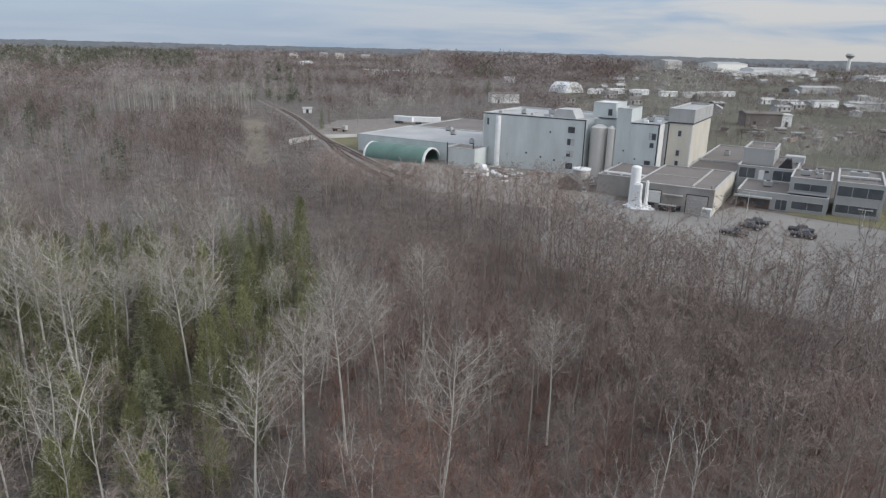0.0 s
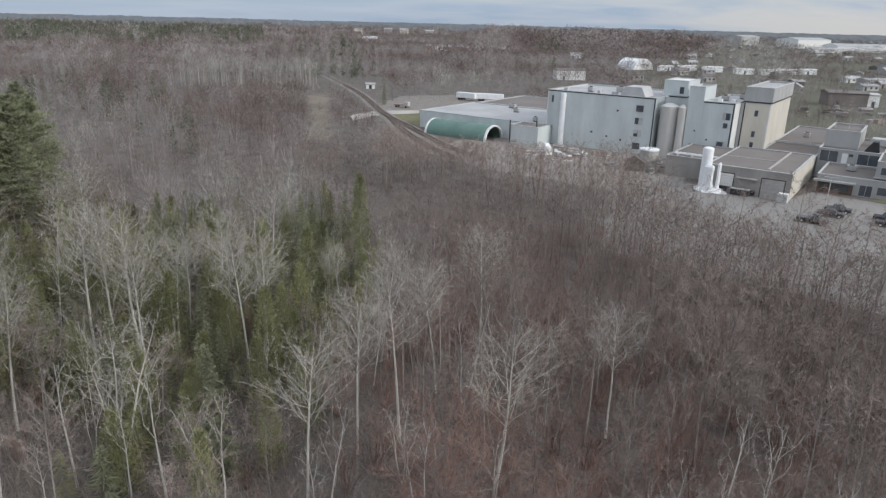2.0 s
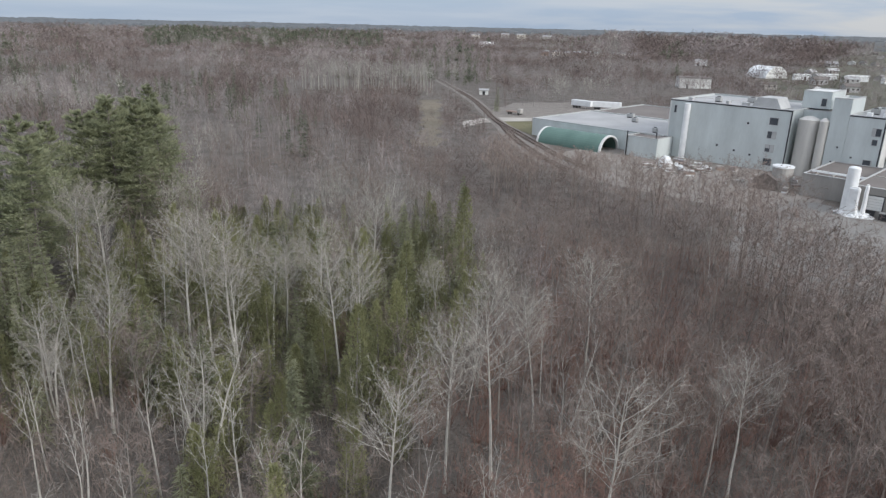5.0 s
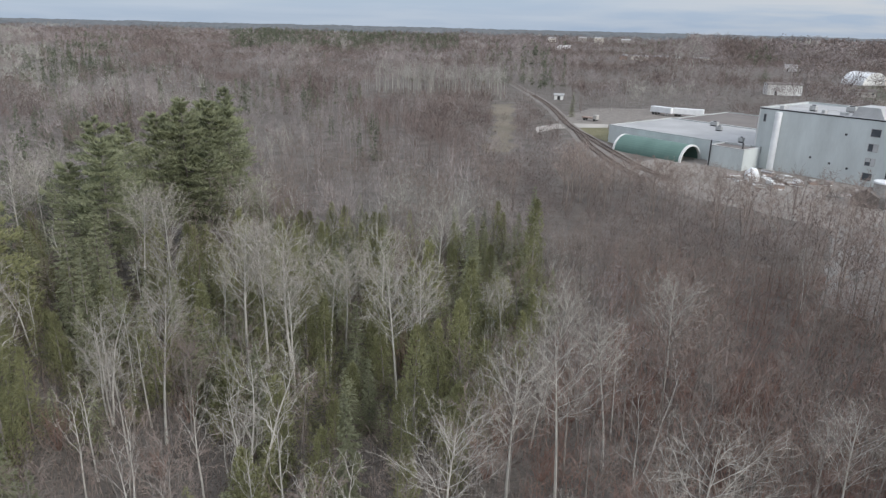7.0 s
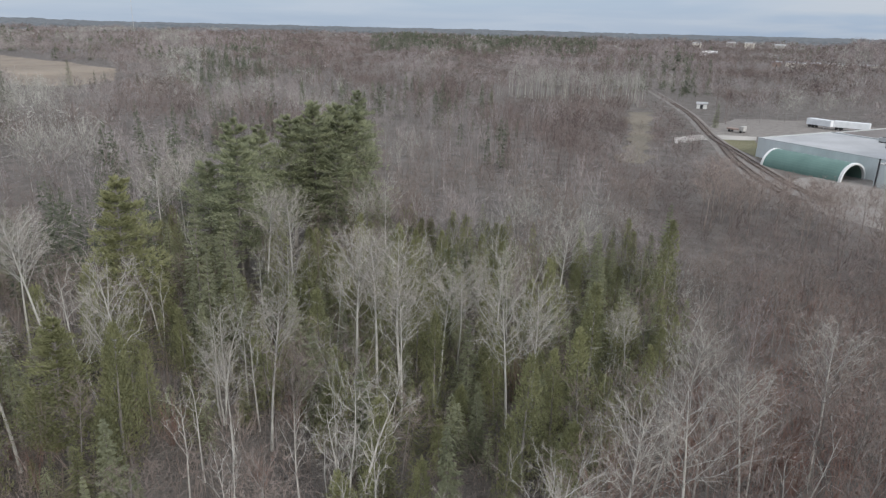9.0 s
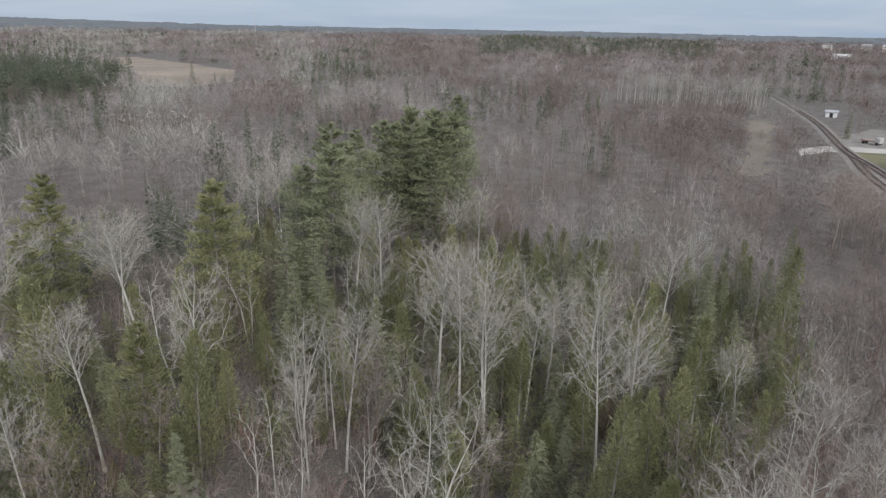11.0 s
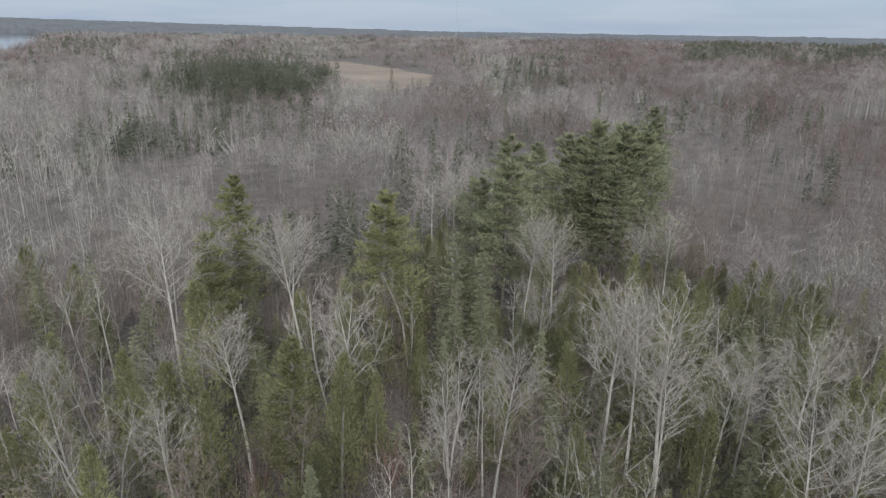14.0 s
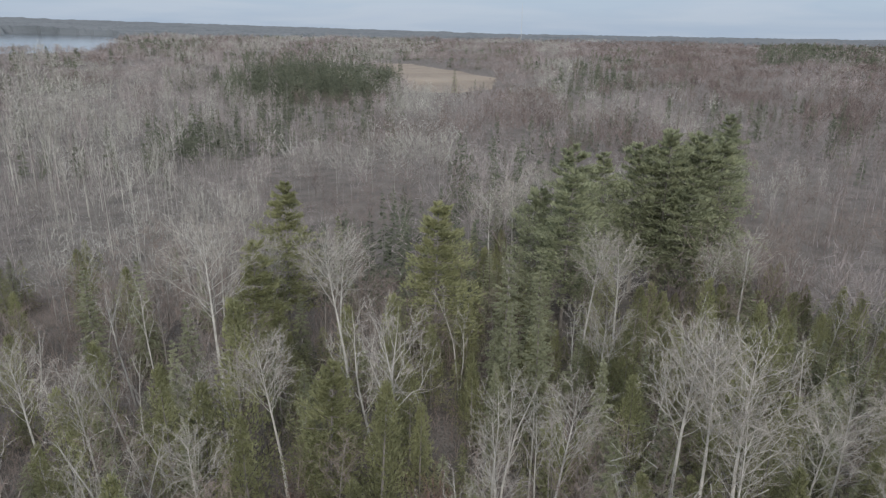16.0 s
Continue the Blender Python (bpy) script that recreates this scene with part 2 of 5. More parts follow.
def box(x0, y0, z0, x1, y1, z1, bm=None, bevel=0.0):
    bm = bm or bmesh.new()
    made = bmesh.ops.create_cube(bm, size=1.0)["verts"]
    for v in made:
        v.co = Vector((x0 + (v.co.x + 0.5) * (x1 - x0), y0 + (v.co.y + 0.5) * (y1 - y0), z0 + (v.co.z + 0.5) * (z1 - z0)))
    if bevel:
        bmesh.ops.bevel(bm, geom=[e for e in bm.edges if e.verts[0] in made], offset=bevel, segments=1, affect="EDGES")
    return bm


def drum(x, y, z0, z1, r, r2=None, n=24, bm=None):
    bm = bm or bmesh.new()
    made = bmesh.ops.create_cone(bm, cap_ends=True, segments=n, radius1=r, radius2=r if r2 is None else r2, depth=z1 - z0)["verts"]
    bmesh.ops.translate(bm, verts=made, vec=(x, y, (z0 + z1) / 2))
    return bm


class Tubes:
    """Collects tapered three-sided shoots."""

    def __init__(self):
        self.v, self.f, self.n = [], [], 0

    def shoot(self, pts, radii, sides=3):
        pts = np.asarray(pts, float)
        d = pts[-1] - pts[0]
        d = d / (np.linalg.norm(d) + 1e-9)
        a = np.cross(d, (0.31, 0.93, 0.2))
        a /= np.linalg.norm(a) + 1e-9
        b = np.cross(d, a)
        ang = np.arange(sides) * 2 * np.pi / sides
        ring = np.cos(ang)[:, None] * a + np.sin(ang)[:, None] * b
        k, last = len(pts), radii[-1] <= 0
        base = self.n
        for i in range(k - (1 if last else 0)):
            self.v.append(pts[i] + ring * radii[i])
            self.n += sides
        rings = k - (1 if last else 0)
        for i in range(rings - 1):
            for s in range(sides):
                p, q = base + i * sides + s, base + i * sides + (s + 1) % sides
                self.f += [(p, q, q + sides), (p, q + sides, p + sides)]
        if last:
            self.v.append(pts[-1][None])
            for s in range(sides):
                self.f.append((base + (rings - 1) * sides + s, base + (rings - 1) * sides + (s + 1) % sides, self.n))
            self.n += 1

    def blade(self, p, q, r, rng):
        """One twig too thin for a round section."""
        side = np.cross(q - p, rng.normal(0, 1, 3))
        side = side / (np.linalg.norm(side) + 1e-9) * r
        self.v.append(np.array((p - side, p + side, q)))
        self.f.append((self.n, self.n + 1, self.n + 2))
        self.n += 3

    def arrays(self):
        return np.concatenate(self.v), np.array(self.f)


def unit(v):
    return v / (np.linalg.norm(v) + 1e-9)


def bent(rng, p, d, length, n, wander, lift):
    """A shoot's course: n steps from p along d, wandering, bending up (lift > 0)."""
    out = [p]
    for _ in range(n):
        d = unit(d + rng.normal(0, wander, 3) + np.array((0, 0, lift)))
        out.append(out[-1] + d * length / n)
    return np.array(out), d


# ---- trees ----
def bare_tree(rng, h, wide, bole=0.45, limbs=14, subs=6, twigs=6, thick=0.0088, wander=0.06, lean=0.04, forks=1, fine=0.0095, low=0.0, stout=0.36):
    """A leafless tree: limbs fan from the trunk to a domed crown. bole: share of the height below the crown; low: how far limbs sag outwards before they rise."""
    trunk, crown = Tubes(), Tubes()
    stems = []
    for k in range(forks):
        d = unit(np.array((rng.normal(0, lean), rng.normal(0, lean), 1.0)))
        start = np.zeros(3)
        if forks > 1:
            a = 2 * np.pi * k / forks + rng.uniform(0, 1)
            d = unit(np.array((np.cos(a) * 0.2, np.sin(a) * 0.2, 1.0)))
            start = np.array((np.cos(a) * 0.12, np.sin(a) * 0.12, 0))
        hh = h * (1 if k == 0 else rng.uniform(0.8, 0.97))
        pts, _ = bent(rng, start, d, hh * 0.95, 9, 0.028 + 0.035 * (forks > 1), 0.03)
        r = thick * hh * (1 - np.linspace(0, 1, 10) ** 1.3 * 0.95)
        r[0] *= 1.35
        trunk.shoot(pts, r, 5)
        stems.append((pts, r, hh))
    for pts, r, hh in stems:
        for i in range(limbs):
            q = (i + rng.uniform(0.1, 0.9)) / limbs
            s = bole * 0.94 + (0.90 - bole * 0.94) * q ** 1.1
            at = s * 9
            j = min(int(at), 8)
            p = pts[j] + (pts[j + 1] - pts[j]) * (at - j)
            rel = 0.40 + 0.60 * q ** 0.9
            dome = math.sqrt(max(0.03, 1 - ((rel - 0.52) / 0.56) ** 2)) * (0.78 + 0.22 * min(1.0, q * 4))
            a = i * 2.4 + rng.uniform(-0.5, 0.5)
            out = np.array((np.cos(a), np.sin(a), 0))
            reach = wide * 0.5 * dome * rng.uniform(0.62, 1.08)
            end = np.array((p[0], p[1], 0)) + out * reach + np.array((0, 0, hh * (bole + (1 - bole) * rel * rng.uniform(0.93, 1.04))))
            rise = max(end[2] - p[2], 0.3)
            end[2] = p[2] + rise
            knee = p + out * reach * (0.50 + low * 0.6) + np.array((0, 0, rise * (0.52 - low)))
            t = np.linspace(0, 1, 6)[:, None]
            lp = p * (1 - t) ** 2 + knee * 2 * t * (1 - t) + end * t ** 2
            length = float(np.linalg.norm(end - p))
            lp[1:] += rng.normal(0, wander * 0.35, (5, 3)) * length * np.linspace(0.3, 1, 5)[:, None]
            r0 = max(r[j] * stout, 0.021)
            trunk.shoot(lp, r0 * np.array((1, 0.84, 0.68, 0.52, 0.36, 0.18)))
            for m in range(subs):
                u = 0.20 + 0.78 * (m + rng.uniform(0, 1)) / subs
                c = min(int(u * 5), 4)
                sp = lp[c] + (lp[c + 1] - lp[c]) * (u * 5 - c)
                sd = unit(unit(lp[c + 1] - lp[c]) * 0.95 + rng.normal(0, 0.62, 3) + np.array((0, 0, 0.04)))
                sl = length * (0.50 - 0.28 * u) * rng.uniform(0.7, 1.25)
                sq, _ = bent(rng, sp, sd, sl, 2, wander * 1.6, 0.06)
                rs = max(r0 * 0.40 * (1 - 0.45 * u), 0.009)
                if fine < 0.008:
                    trunk.shoot(sq, (rs, rs * 0.7, rs * 0.35))
                else:
                    trunk.shoot(sq[[0, 2]], (rs, 0))
                for _ in range(twigs):
                    t2 = rng.uniform(0.1, 1.0)
                    c2 = 0 if t2 < 0.5 else 1
                    tp = sq[c2] + (sq[c2 + 1] - sq[c2]) * (t2 * 2 - c2)
                    td = unit(unit(sq[2] - sq[0]) * 0.8 + rng.normal(0, 0.55, 3) + np.array((0, 0, 0.08)))
                    tip = tp + td * sl * rng.uniform(0.25, 0.6)
                    crown.blade(tp, tip, max(rs * 0.30, fine) * 1.25, rng)
    return trunk.arrays(), crown.arrays()


def shrub(rng, h, wide, stems=22, twigs=11, rad=0.014):
    """A thicket clump: many upright stems from one stool, twiggy above."""
    stem_tubes, twig_tubes = Tubes(), Tubes()
    for i in range(stems):
        a, s = rng.uniform(0, 2 * np.pi), rng.uniform(0, 1) ** 0.6
        p = np.array((np.cos(a), np.sin(a), 0)) * s * wide * 0.05
        d = unit(np.array((np.cos(a) * s * 0.55, np.sin(a) * s * 0.55, 1)))
        length = h * rng.uniform(0.65, 1.05)
        pts, _ = bent(rng, p, d, length, 3, 0.09, 0.03)
        stem_tubes.shoot(pts, (rad * 1.5, rad * 1.2, rad, rad * 0.5))
        for _ in range(twigs):
            t = rng.uniform(0.35, 1.0) * 3
            c = min(int(t), 2)
            tp = pts[c] + (pts[c + 1] - pts[c]) * (t - c)
            td = unit(unit(pts[c + 1] - pts[c]) + rng.normal(0, 0.42, 3))
            twig_tubes.shoot((tp, tp + td * h * rng.uniform(0.10, 0.24)), (rad * 0.75, 0))
    return stem_tubes.arrays(), twig_tubes.arrays()


def sprays(places, ways, lengths, widths, rng):
    """Needle sprays: slim blades, widest near the foot."""
    n = len(places)
    ways = ways / np.linalg.norm(ways, axis=1, keepdims=True)
    side = np.cross(ways, rng.normal(0, 1, (n, 3)) * 0.7 + np.array((0, 0, 1.0)))
    side /= np.linalg.norm(side, axis=1, keepdims=True) + 1e-9
    foot = places + ways * lengths[:, None] * 0.15
    b, d = foot + side * widths[:, None] * 0.5, foot - side * widths[:, None] * 0.5
    verts = np.stack([b, places + ways * lengths[:, None], d], 1).reshape(-1, 3)
    return verts, np.arange(n * 3).reshape(n, 3)


def conifer(rng, h, wide, kind):
    """Spruce, cedar or pine: a trunk with boughs and their foliage, as arrays."""
    trunk = Tubes()
    pts, _ = bent(rng, np.zeros(3), np.array((rng.normal(0, 0.02), rng.normal(0, 0.02), 1)), h * 0.985, 6, 0.012, 0.02)
    trunk.shoot(pts, h * 0.012 * (1.05 - np.linspace(0, 1, 7)), 5)
    at, way, ln, wd = [], [], [], []
    n_limb, low, per = {"pine": (104, 0.20, 104), "spruce": (116, 0.05, 26), "cedar": (116, 0.02, 26)}[kind]
    mood = rng.uniform(0.8, 1.15, 9)  # lopsided: some sides reach further
    for i in range(n_limb):
        q = (i + rng.uniform(0, 1)) / n_limb
        a = i * 2.39996 + rng.uniform(-0.4, 0.4)
        lop = mood[int((a % (2 * np.pi)) / (2 * np.pi) * 9) % 9]
        if kind == "pine":
            q = (int(i / 6) + rng.uniform(0, 0.85)) / (n_limb / 6)
            reach = wide * 0.5 * (1.03 - q) ** 0.62 * min(1.0, 0.62 + q * 2.2) * rng.uniform(0.45, 1.2) * lop
            droop = -0.08 + 0.55 * q * q
        elif kind == "spruce":
            q = (int(i / 5) + rng.uniform(0, 0.45)) / (n_limb / 5)
            reach, droop = wide * 0.5 * (1.03 - q) ** 0.9 * rng.uniform(0.7, 1.12) * lop, -0.22 + 0.5 * q
        else:
            reach, droop = wide * 0.5 * (1.02 - q) ** 0.62 * (0.8 + 0.2 * min(1, q * 5)) * rng.uniform(0.7, 1.1) * lop, 0.35
        s = low + (0.985 - low) * min(q, 1.0)
        d = unit(np.array((np.cos(a), np.sin(a), droop)))
        across = np.array((-np.sin(a), np.cos(a), 0))
        p = np.array((np.interp(s, np.linspace(0, 1, 7), pts[:, 0]), np.interp(s, np.linspace(0, 1, 7), pts[:, 1]), s * h))
        if kind == "pine":
            trunk.shoot((p, p + d * reach * 0.9), (0.05, 0.012))
        for m in range(per):
            if kind == "spruce":
                t = 0.12 + 0.88 * (m + rng.uniform(0, 1)) / per
                side = (1 if m % 2 else -1) * rng.uniform(0.5, 1.0)
                o = p + d * reach * t + np.array((0, 0, -0.16 * reach * t * t + 0.10 * reach * t ** 4)) + rng.normal(0, 0.03, 3)
                w = unit(d * 0.75 + across * side + np.array((0, 0, -0.28)) + rng.normal(0, 0.12, 3))
                at.append(o), way.append(w), ln.append((0.15 + 0.40 * reach * (1.08 - t)) * rng.uniform(0.7, 1.15)), wd.append(rng.uniform(0.10, 0.17))
            elif kind == "cedar":
                t = 1 - rng.uniform(0, 1) ** 1.6 * 0.75
                o = p + d * reach * t + rng.normal(0, 0.09, 3) * (0.5 + reach) + np.array((0, 0, rng.uniform(-0.3, 0.3)))
                w = unit(d * 0.55 + rng.normal(0, 0.42, 3) + np.array((0, 0, 0.8)))
                at.append(o), way.append(w), ln.append(rng.uniform(0.20, 0.40)), wd.append(rng.uniform(0.08, 0.14))
            else:
                t = 0.25 + 0.78 * rng.uniform(0, 1) ** 0.7
                o = p + d * reach * t + across * rng.normal(0, 0.23) * reach * (0.35 + 0.65 * t) + np.array((0, 0, rng.normal(0, 0.055) * reach + 0.06 * reach * t * t))
                w = unit(d * 0.6 + across * rng.normal(0, 0.55) + np.array((0, 0, 0.40)) + rng.normal(0, 0.2, 3))
                at.append(o), way.append(w), ln.append(rng.uniform(0.30, 0.60)), wd.append(rng.uniform(0.11, 0.19))
    return trunk.arrays(), sprays(np.array(at), np.array(way), np.array(ln), np.array(wd), rng)


HEIGHT = {}


def tree_thing(name, arrays, mats, label, category, group, second="crown"):
    ob = root(name, pose(0, 0, -400), label, category, group)
    HEIGHT[ob.name] = max(float(v[:, 2].max()) for v, _ in arrays)
    for nm, (v, f), m in zip(("trunk" if second != "brush" else "stool", second), arrays, mats):
        made = part(nm, mesh_of(nm, v, f, m), m, ob)
        if nm == "brush":
            tagged(made, kind="stuff")
    return ob


R = np.random.default_rng(5)
ASPEN = [tree_thing("aspen_tree", bare_tree(R, h, w, b, 22, 9, 13, thick=0.0088, fine=0.0066, low=lo, stout=0.27, lean=0.022, wander=0.12), (M["pale_bark"], M["pale_twig"]),
                    "tall leafless aspen with pale bark and a fanned crown", "tree", "pale aspens in the wood")
         for h, w, b, lo in ((14.0, 6.4, 0.54, 0.05), (14.0, 5.6, 0.58, 0.0), (14.0, 7.4, 0.52, 0.1), (14.0, 5.2, 0.62, 0.0), (14.0, 6.8, 0.56, 0.12))]
OAK = [tree_thing("spreading_tree", bare_tree(R, h, w, b, 9, 8, 13, fine=0.0068, thick=0.0085, wander=0.17, lean=0.06, low=0.08, forks=3, stout=0.42), (M["pale_bark"], M["pale_twig"]),
                  "broad leafless tree with crooked pale limbs", "tree", "spreading trees in the wood")
       for h, w, b in ((14.0, 6.4, 0.30), (14.0, 5.6, 0.36))]
SNAG = [tree_thing("dead_tree", bare_tree(R, h, w, b, 7, 4, 5, thick=0.0078, wander=0.16, lean=0.10, forks=fk), (M["pale_bark"], M["pale_twig"]),
                   "slender dead birch with few crooked bare branches", "tree", "dead birches in the wood")
        for h, w, b, fk in ((10.0, 2.6, 0.45, 1), (10.0, 2.8, 0.40, 2), (10.0, 2.4, 0.55, 1))]
MAPLE = [tree_thing("bare_tree", bare_tree(R, h, w, b, 13 if fk == 1 else 8, 7, 11, thick=0.0070, forks=fk, fine=0.0105, wander=0.11), (M["brown_bark"], M["brown_twig"]),
                    "leafless brown-twigged tree with upright branches", "tree", "brown trees in the wood")
         for h, w, b, fk in ((11.5, 5.6, 0.44, 1), (11.0, 5.0, 0.40, 1), (12.0, 6.4, 0.46, 1), (10.0, 4.4, 0.36, 2), (11.5, 4.6, 0.52, 1))]
ASH = [tree_thing("ash_tree", bare_tree(R, h, w, b, 11 if fk == 1 else 7, 6, 14, thick=0.0085, wander=0.10, forks=fk, fine=0.0118), (M["dark_bark"], M["dark_twig"]),
                  "leafless dark grey-brown tree with forking crooked limbs", "tree", "trees along the lot")
       for h, w, b, fk in ((10.5, 7.0, 0.34, 1), (9.5, 5.0, 0.28, 2), (11.0, 6.6, 0.38, 1))]
SHRUB = [tree_thing("thicket_shrub", shrub(R, h, w), (M["red_twig"], M["red_twig"]), "red-brown leafless thicket of upright shoots", "shrub", "thicket shrubs under the trees", "brush")
         for h, w in ((5.0, 5.0), (6.0, 5.5), (4.2, 4.5))]
SPRUCE = [tree_thing("spruce_tree", conifer(R, h, w, "spruce"), (M["brown_bark"], M["spruce"]), "dark green spruce with a narrow pointed crown", "tree", "spruces in the wood", "foliage")
          for h, w in ((11.5, 4.6), (9.5, 3.9), (12.5, 5.0), (10.5, 3.6))]
CEDAR = [tree_thing("cedar_tree", conifer(R, h, w, "cedar"), (M["brown_bark"], M["cedar"]), "olive-green cedar with dense upright sprays", "tree", "cedars in the wood", "foliage")
         for h, w in ((11.0, 3.9), (9.5, 3.9), (12.5, 4.1), (8.5, 3.9), (10.5, 4.4))]
PINE = [tree_thing("pine_tree", conifer(R, h, w, "pine"), (M["brown_bark"], M["pine"]), "large dark green pine with layered limbs", "tree", "large pines in the wood", "foliage")
        for h, w in ((18.0, 12.0), (16.0, 10.5), (19.0, 11.0), (17.0, 9.5))]

RED_MAPLE = [tree_thing("red_maple", bare_tree(R, h, w, b, 20, 9, 16, thick=0.0085, fine=0.0085, wander=0.10, low=0.05), (M["brown_bark"], M["red_twig"]),
                        "leafless maple with a broad red-budded crown", "tree", "red maples in the wood")
             for h, w, b in ((12.0, 8.6, 0.30), (11.0, 7.6, 0.28))]

YOUNG_PINE = [tree_thing("young_pine", conifer(R, h, w, "pine"), (M["brown_bark"], M["pine_light"]), "yellow-green pine with open layered limbs", "tree", "lighter pines in the wood", "foliage")
              for h, w in ((17.0, 9.5), (16.0, 8.5))]

HUSED = {}


def plant_tree(kinds, i, x, y, s=1.0, turn=0.0):
    """Stand one of a kind at a place: the model itself the first time, then copies."""
    proto = kinds[i % len(kinds)]
    m = pose(x, y, -0.05, 0, 0, turn)
    key = proto.name
    if key not in HUSED:
        HUSED[key] = 1
        proto.matrix_basis = m @ Matrix.Diagonal((s, s, s, 1))
        return proto
    c = copy_thing(proto, m)
    c.scale = (s, s, s)
    return c


# ---- ground ----
PLANT_TURN = -30.0
PLANT = pose(53, 131, 0, 0, 0, PLANT_TURN)  # the works' own axes: x along its fronts, y away from the wood


def local(u, v):
    p = PLANT @ Vector((u, v, 0))
    return (p.x, p.y)


def inside(poly, x, y):
    """Which of the points lie in a polygon."""
    x, y = np.asarray(x, float), np.asarray(y, float)
    hit = np.zeros(x.shape, bool)
    for (ax, ay), (bx, by) in zip(poly, poly[1:] + poly[:1]):
        cross = (ay > y) != (by > y)
        hit ^= cross & (x < (bx - ax) * (y - ay) / (by - ay + 1e-12) + ax)
    return hit


def sheet(name, poly, z, mat, label, category, ragged=0.0, step=4.0):
    """A level patch of ground with a wandering edge, laid a little over the rest."""
    pts = []
    for (ax, ay), (bx, by) in zip(poly, poly[1:] + poly[:1]):
        k = max(1, int(math.hypot(bx - ax, by - ay) / step)) if ragged else 1
        for i in range(k):
            px, py = ax + (bx - ax) * i / k, ay + (by - ay) * i / k
            pts.append((px + ragged * noise.noise((px * 0.15, py * 0.15, 1)), py + ragged * noise.noise((px * 0.15, py * 0.15, 7)), z))
    bm = bmesh.new()
    vs = [bm.verts.new(p) for p in pts]
    f = bm.faces.new(vs)
    if f.normal.z < 0 or sum(a[0] * b[1] - b[0] * a[1] for a, b in zip(pts, pts[1:] + pts[:1])) < 0:
        f.normal_flip()
    bmesh.ops.triangulate(bm, faces=[f])
    ob = part(name, bm, mat, None)
    return tagged(ob, label, category, kind="structure")


gm = box(-4990, -4990, -0.6, 4990, 4990, 0)
ground = tagged(part("ground", gm, M["floor"], None), "brown leaf litter of the forest floor", "ground", kind="structure")

LOT = [local(*p) for p in ((-16, -50), (75, -54), (75, 6), (30, 8), (14, 10.5), (3, 12.5), (0.5, 0), (-15, 2), (-22, 4), (-30, -12))]
sheet("parking_lot", LOT, 0.05, M["asphalt"], "worn pale asphalt parking lot", "parking lot", 0.8)
YARD = [local(*p) for p in ((-84, 8), (-62, -14), (-30, -14), (-21, 4), (-24, 30), (-60, 28), (-84, 27))]
sheet("gravel_yard", YARD, 0.03, M["gravel"], "grey gravel yard beside the works", "yard", 1.5)
sheet("lawn", [local(*p) for p in ((13.5, 11.2), (30, 9), (75, 7), (75, 30), (29, 30), (28, 18), (13.5, 15))], 0.06, M["grass"], "dormant lawn before the offices", "lawn", 0.5)
sheet("grass_bank", [(-45, 232), (-26, 205), (-24, 214), (-32, 238)], 0.05, M["grass"], "dormant grass beside the warehouse", "grass", 1.0)
# the lane over the tracks
LANE = [(-53.0, 224.6), (-49.3, 235.8), (-42.4, 242.1), (-32.2, 244.3), (-31.2, 236.5), (-40.3, 231.6), (-46.0, 224.6), (-49.7, 213.1)]
sheet("lane", LANE, 0.07, M["pale_gravel"], "pale gravel lane over the tracks", "lane", 0.5)
sheet("back_yard", [(-50, 262), (-48, 240), (-32, 244), (20, 262), (30, 290), (-20, 305), (-46, 290)], 0.04, M["ballast"], "gravel yard behind the warehouse", "yard", 2.0)
sheet("grass_strip", [(-54, 174), (-47, 177), (-53, 200), (-60, 225), (-69, 256), (-77, 285), (-84, 282), (-77, 254), (-66, 225), (-59, 200)], 0.05, M["dry_grass"], "pale dry grass strip in the wood", "grass", 4.0, 3.0)
MARSH = [(-325, 195), (-345, 180), (-420, 196), (-520, 235), (-640, 270), (-610, 300), (-500, 290), (-420, 275), (-340, 226)]
sheet("marsh_meadow", MARSH, 0.05, M["straw"], "tan marsh meadow among the woods", "meadow", 6, 12)
LAKE = [(-905, -300), (-890, -60), (-930, 30), (-1100, 60), (-1500, 95), (-1950, 135), (-2300, 120), (-2700, -100), (-2500, -500), (-1300, -600)]
sheet("lake", LAKE, 0.06, M["water"], "still grey lake beyond the woods", "lake", 14, 40)
TOWN = [(60, 245), (240, 90), (700, 250), (2600, 1000), (2500, 2600), (900, 2400), (330, 1200), (150, 700), (75, 480)]

sheet("town_ground", TOWN, 0.02, M["town"], "dull grass and yards of the distant town", "ground", 5, 30)

# bare of trees
OPEN = [(70, 66), (40, 78), (24, 92), (10, 118), (-4, 138), (-16, 154), (-26, 166), (-38, 196), (-50, 232), (-76, 290), (-99, 335), (-90, 340), (-78, 322), (-56, 324), (-52, 300), (-50, 268), (-20, 296), (36, 288), (70, 240), (90, 208), (98, 172), (108, 152), (140, 118), (150, 40)]
GROVE = [(-61, 63), (-60, 86), (-64, 92), (-73, 88), (-78, 72), (-74, 63)]
SCRUB = [(-20, 140), (-45, 150), (-78, 180), (-108, 250), (-98, 332), (-72, 292), (-45, 234), (-22, 180)]
STAND = [(-290, 85), (-330, 75), (-430, 110), (-470, 150), (-400, 190), (-345, 172), (-300, 130)]
STRIP = [(-54, 172), (-46, 176), (-52, 200), (-59, 225), (-68, 256), (-76, 287), (-85, 284), (-78, 254), (-67, 225), (-60, 200)]


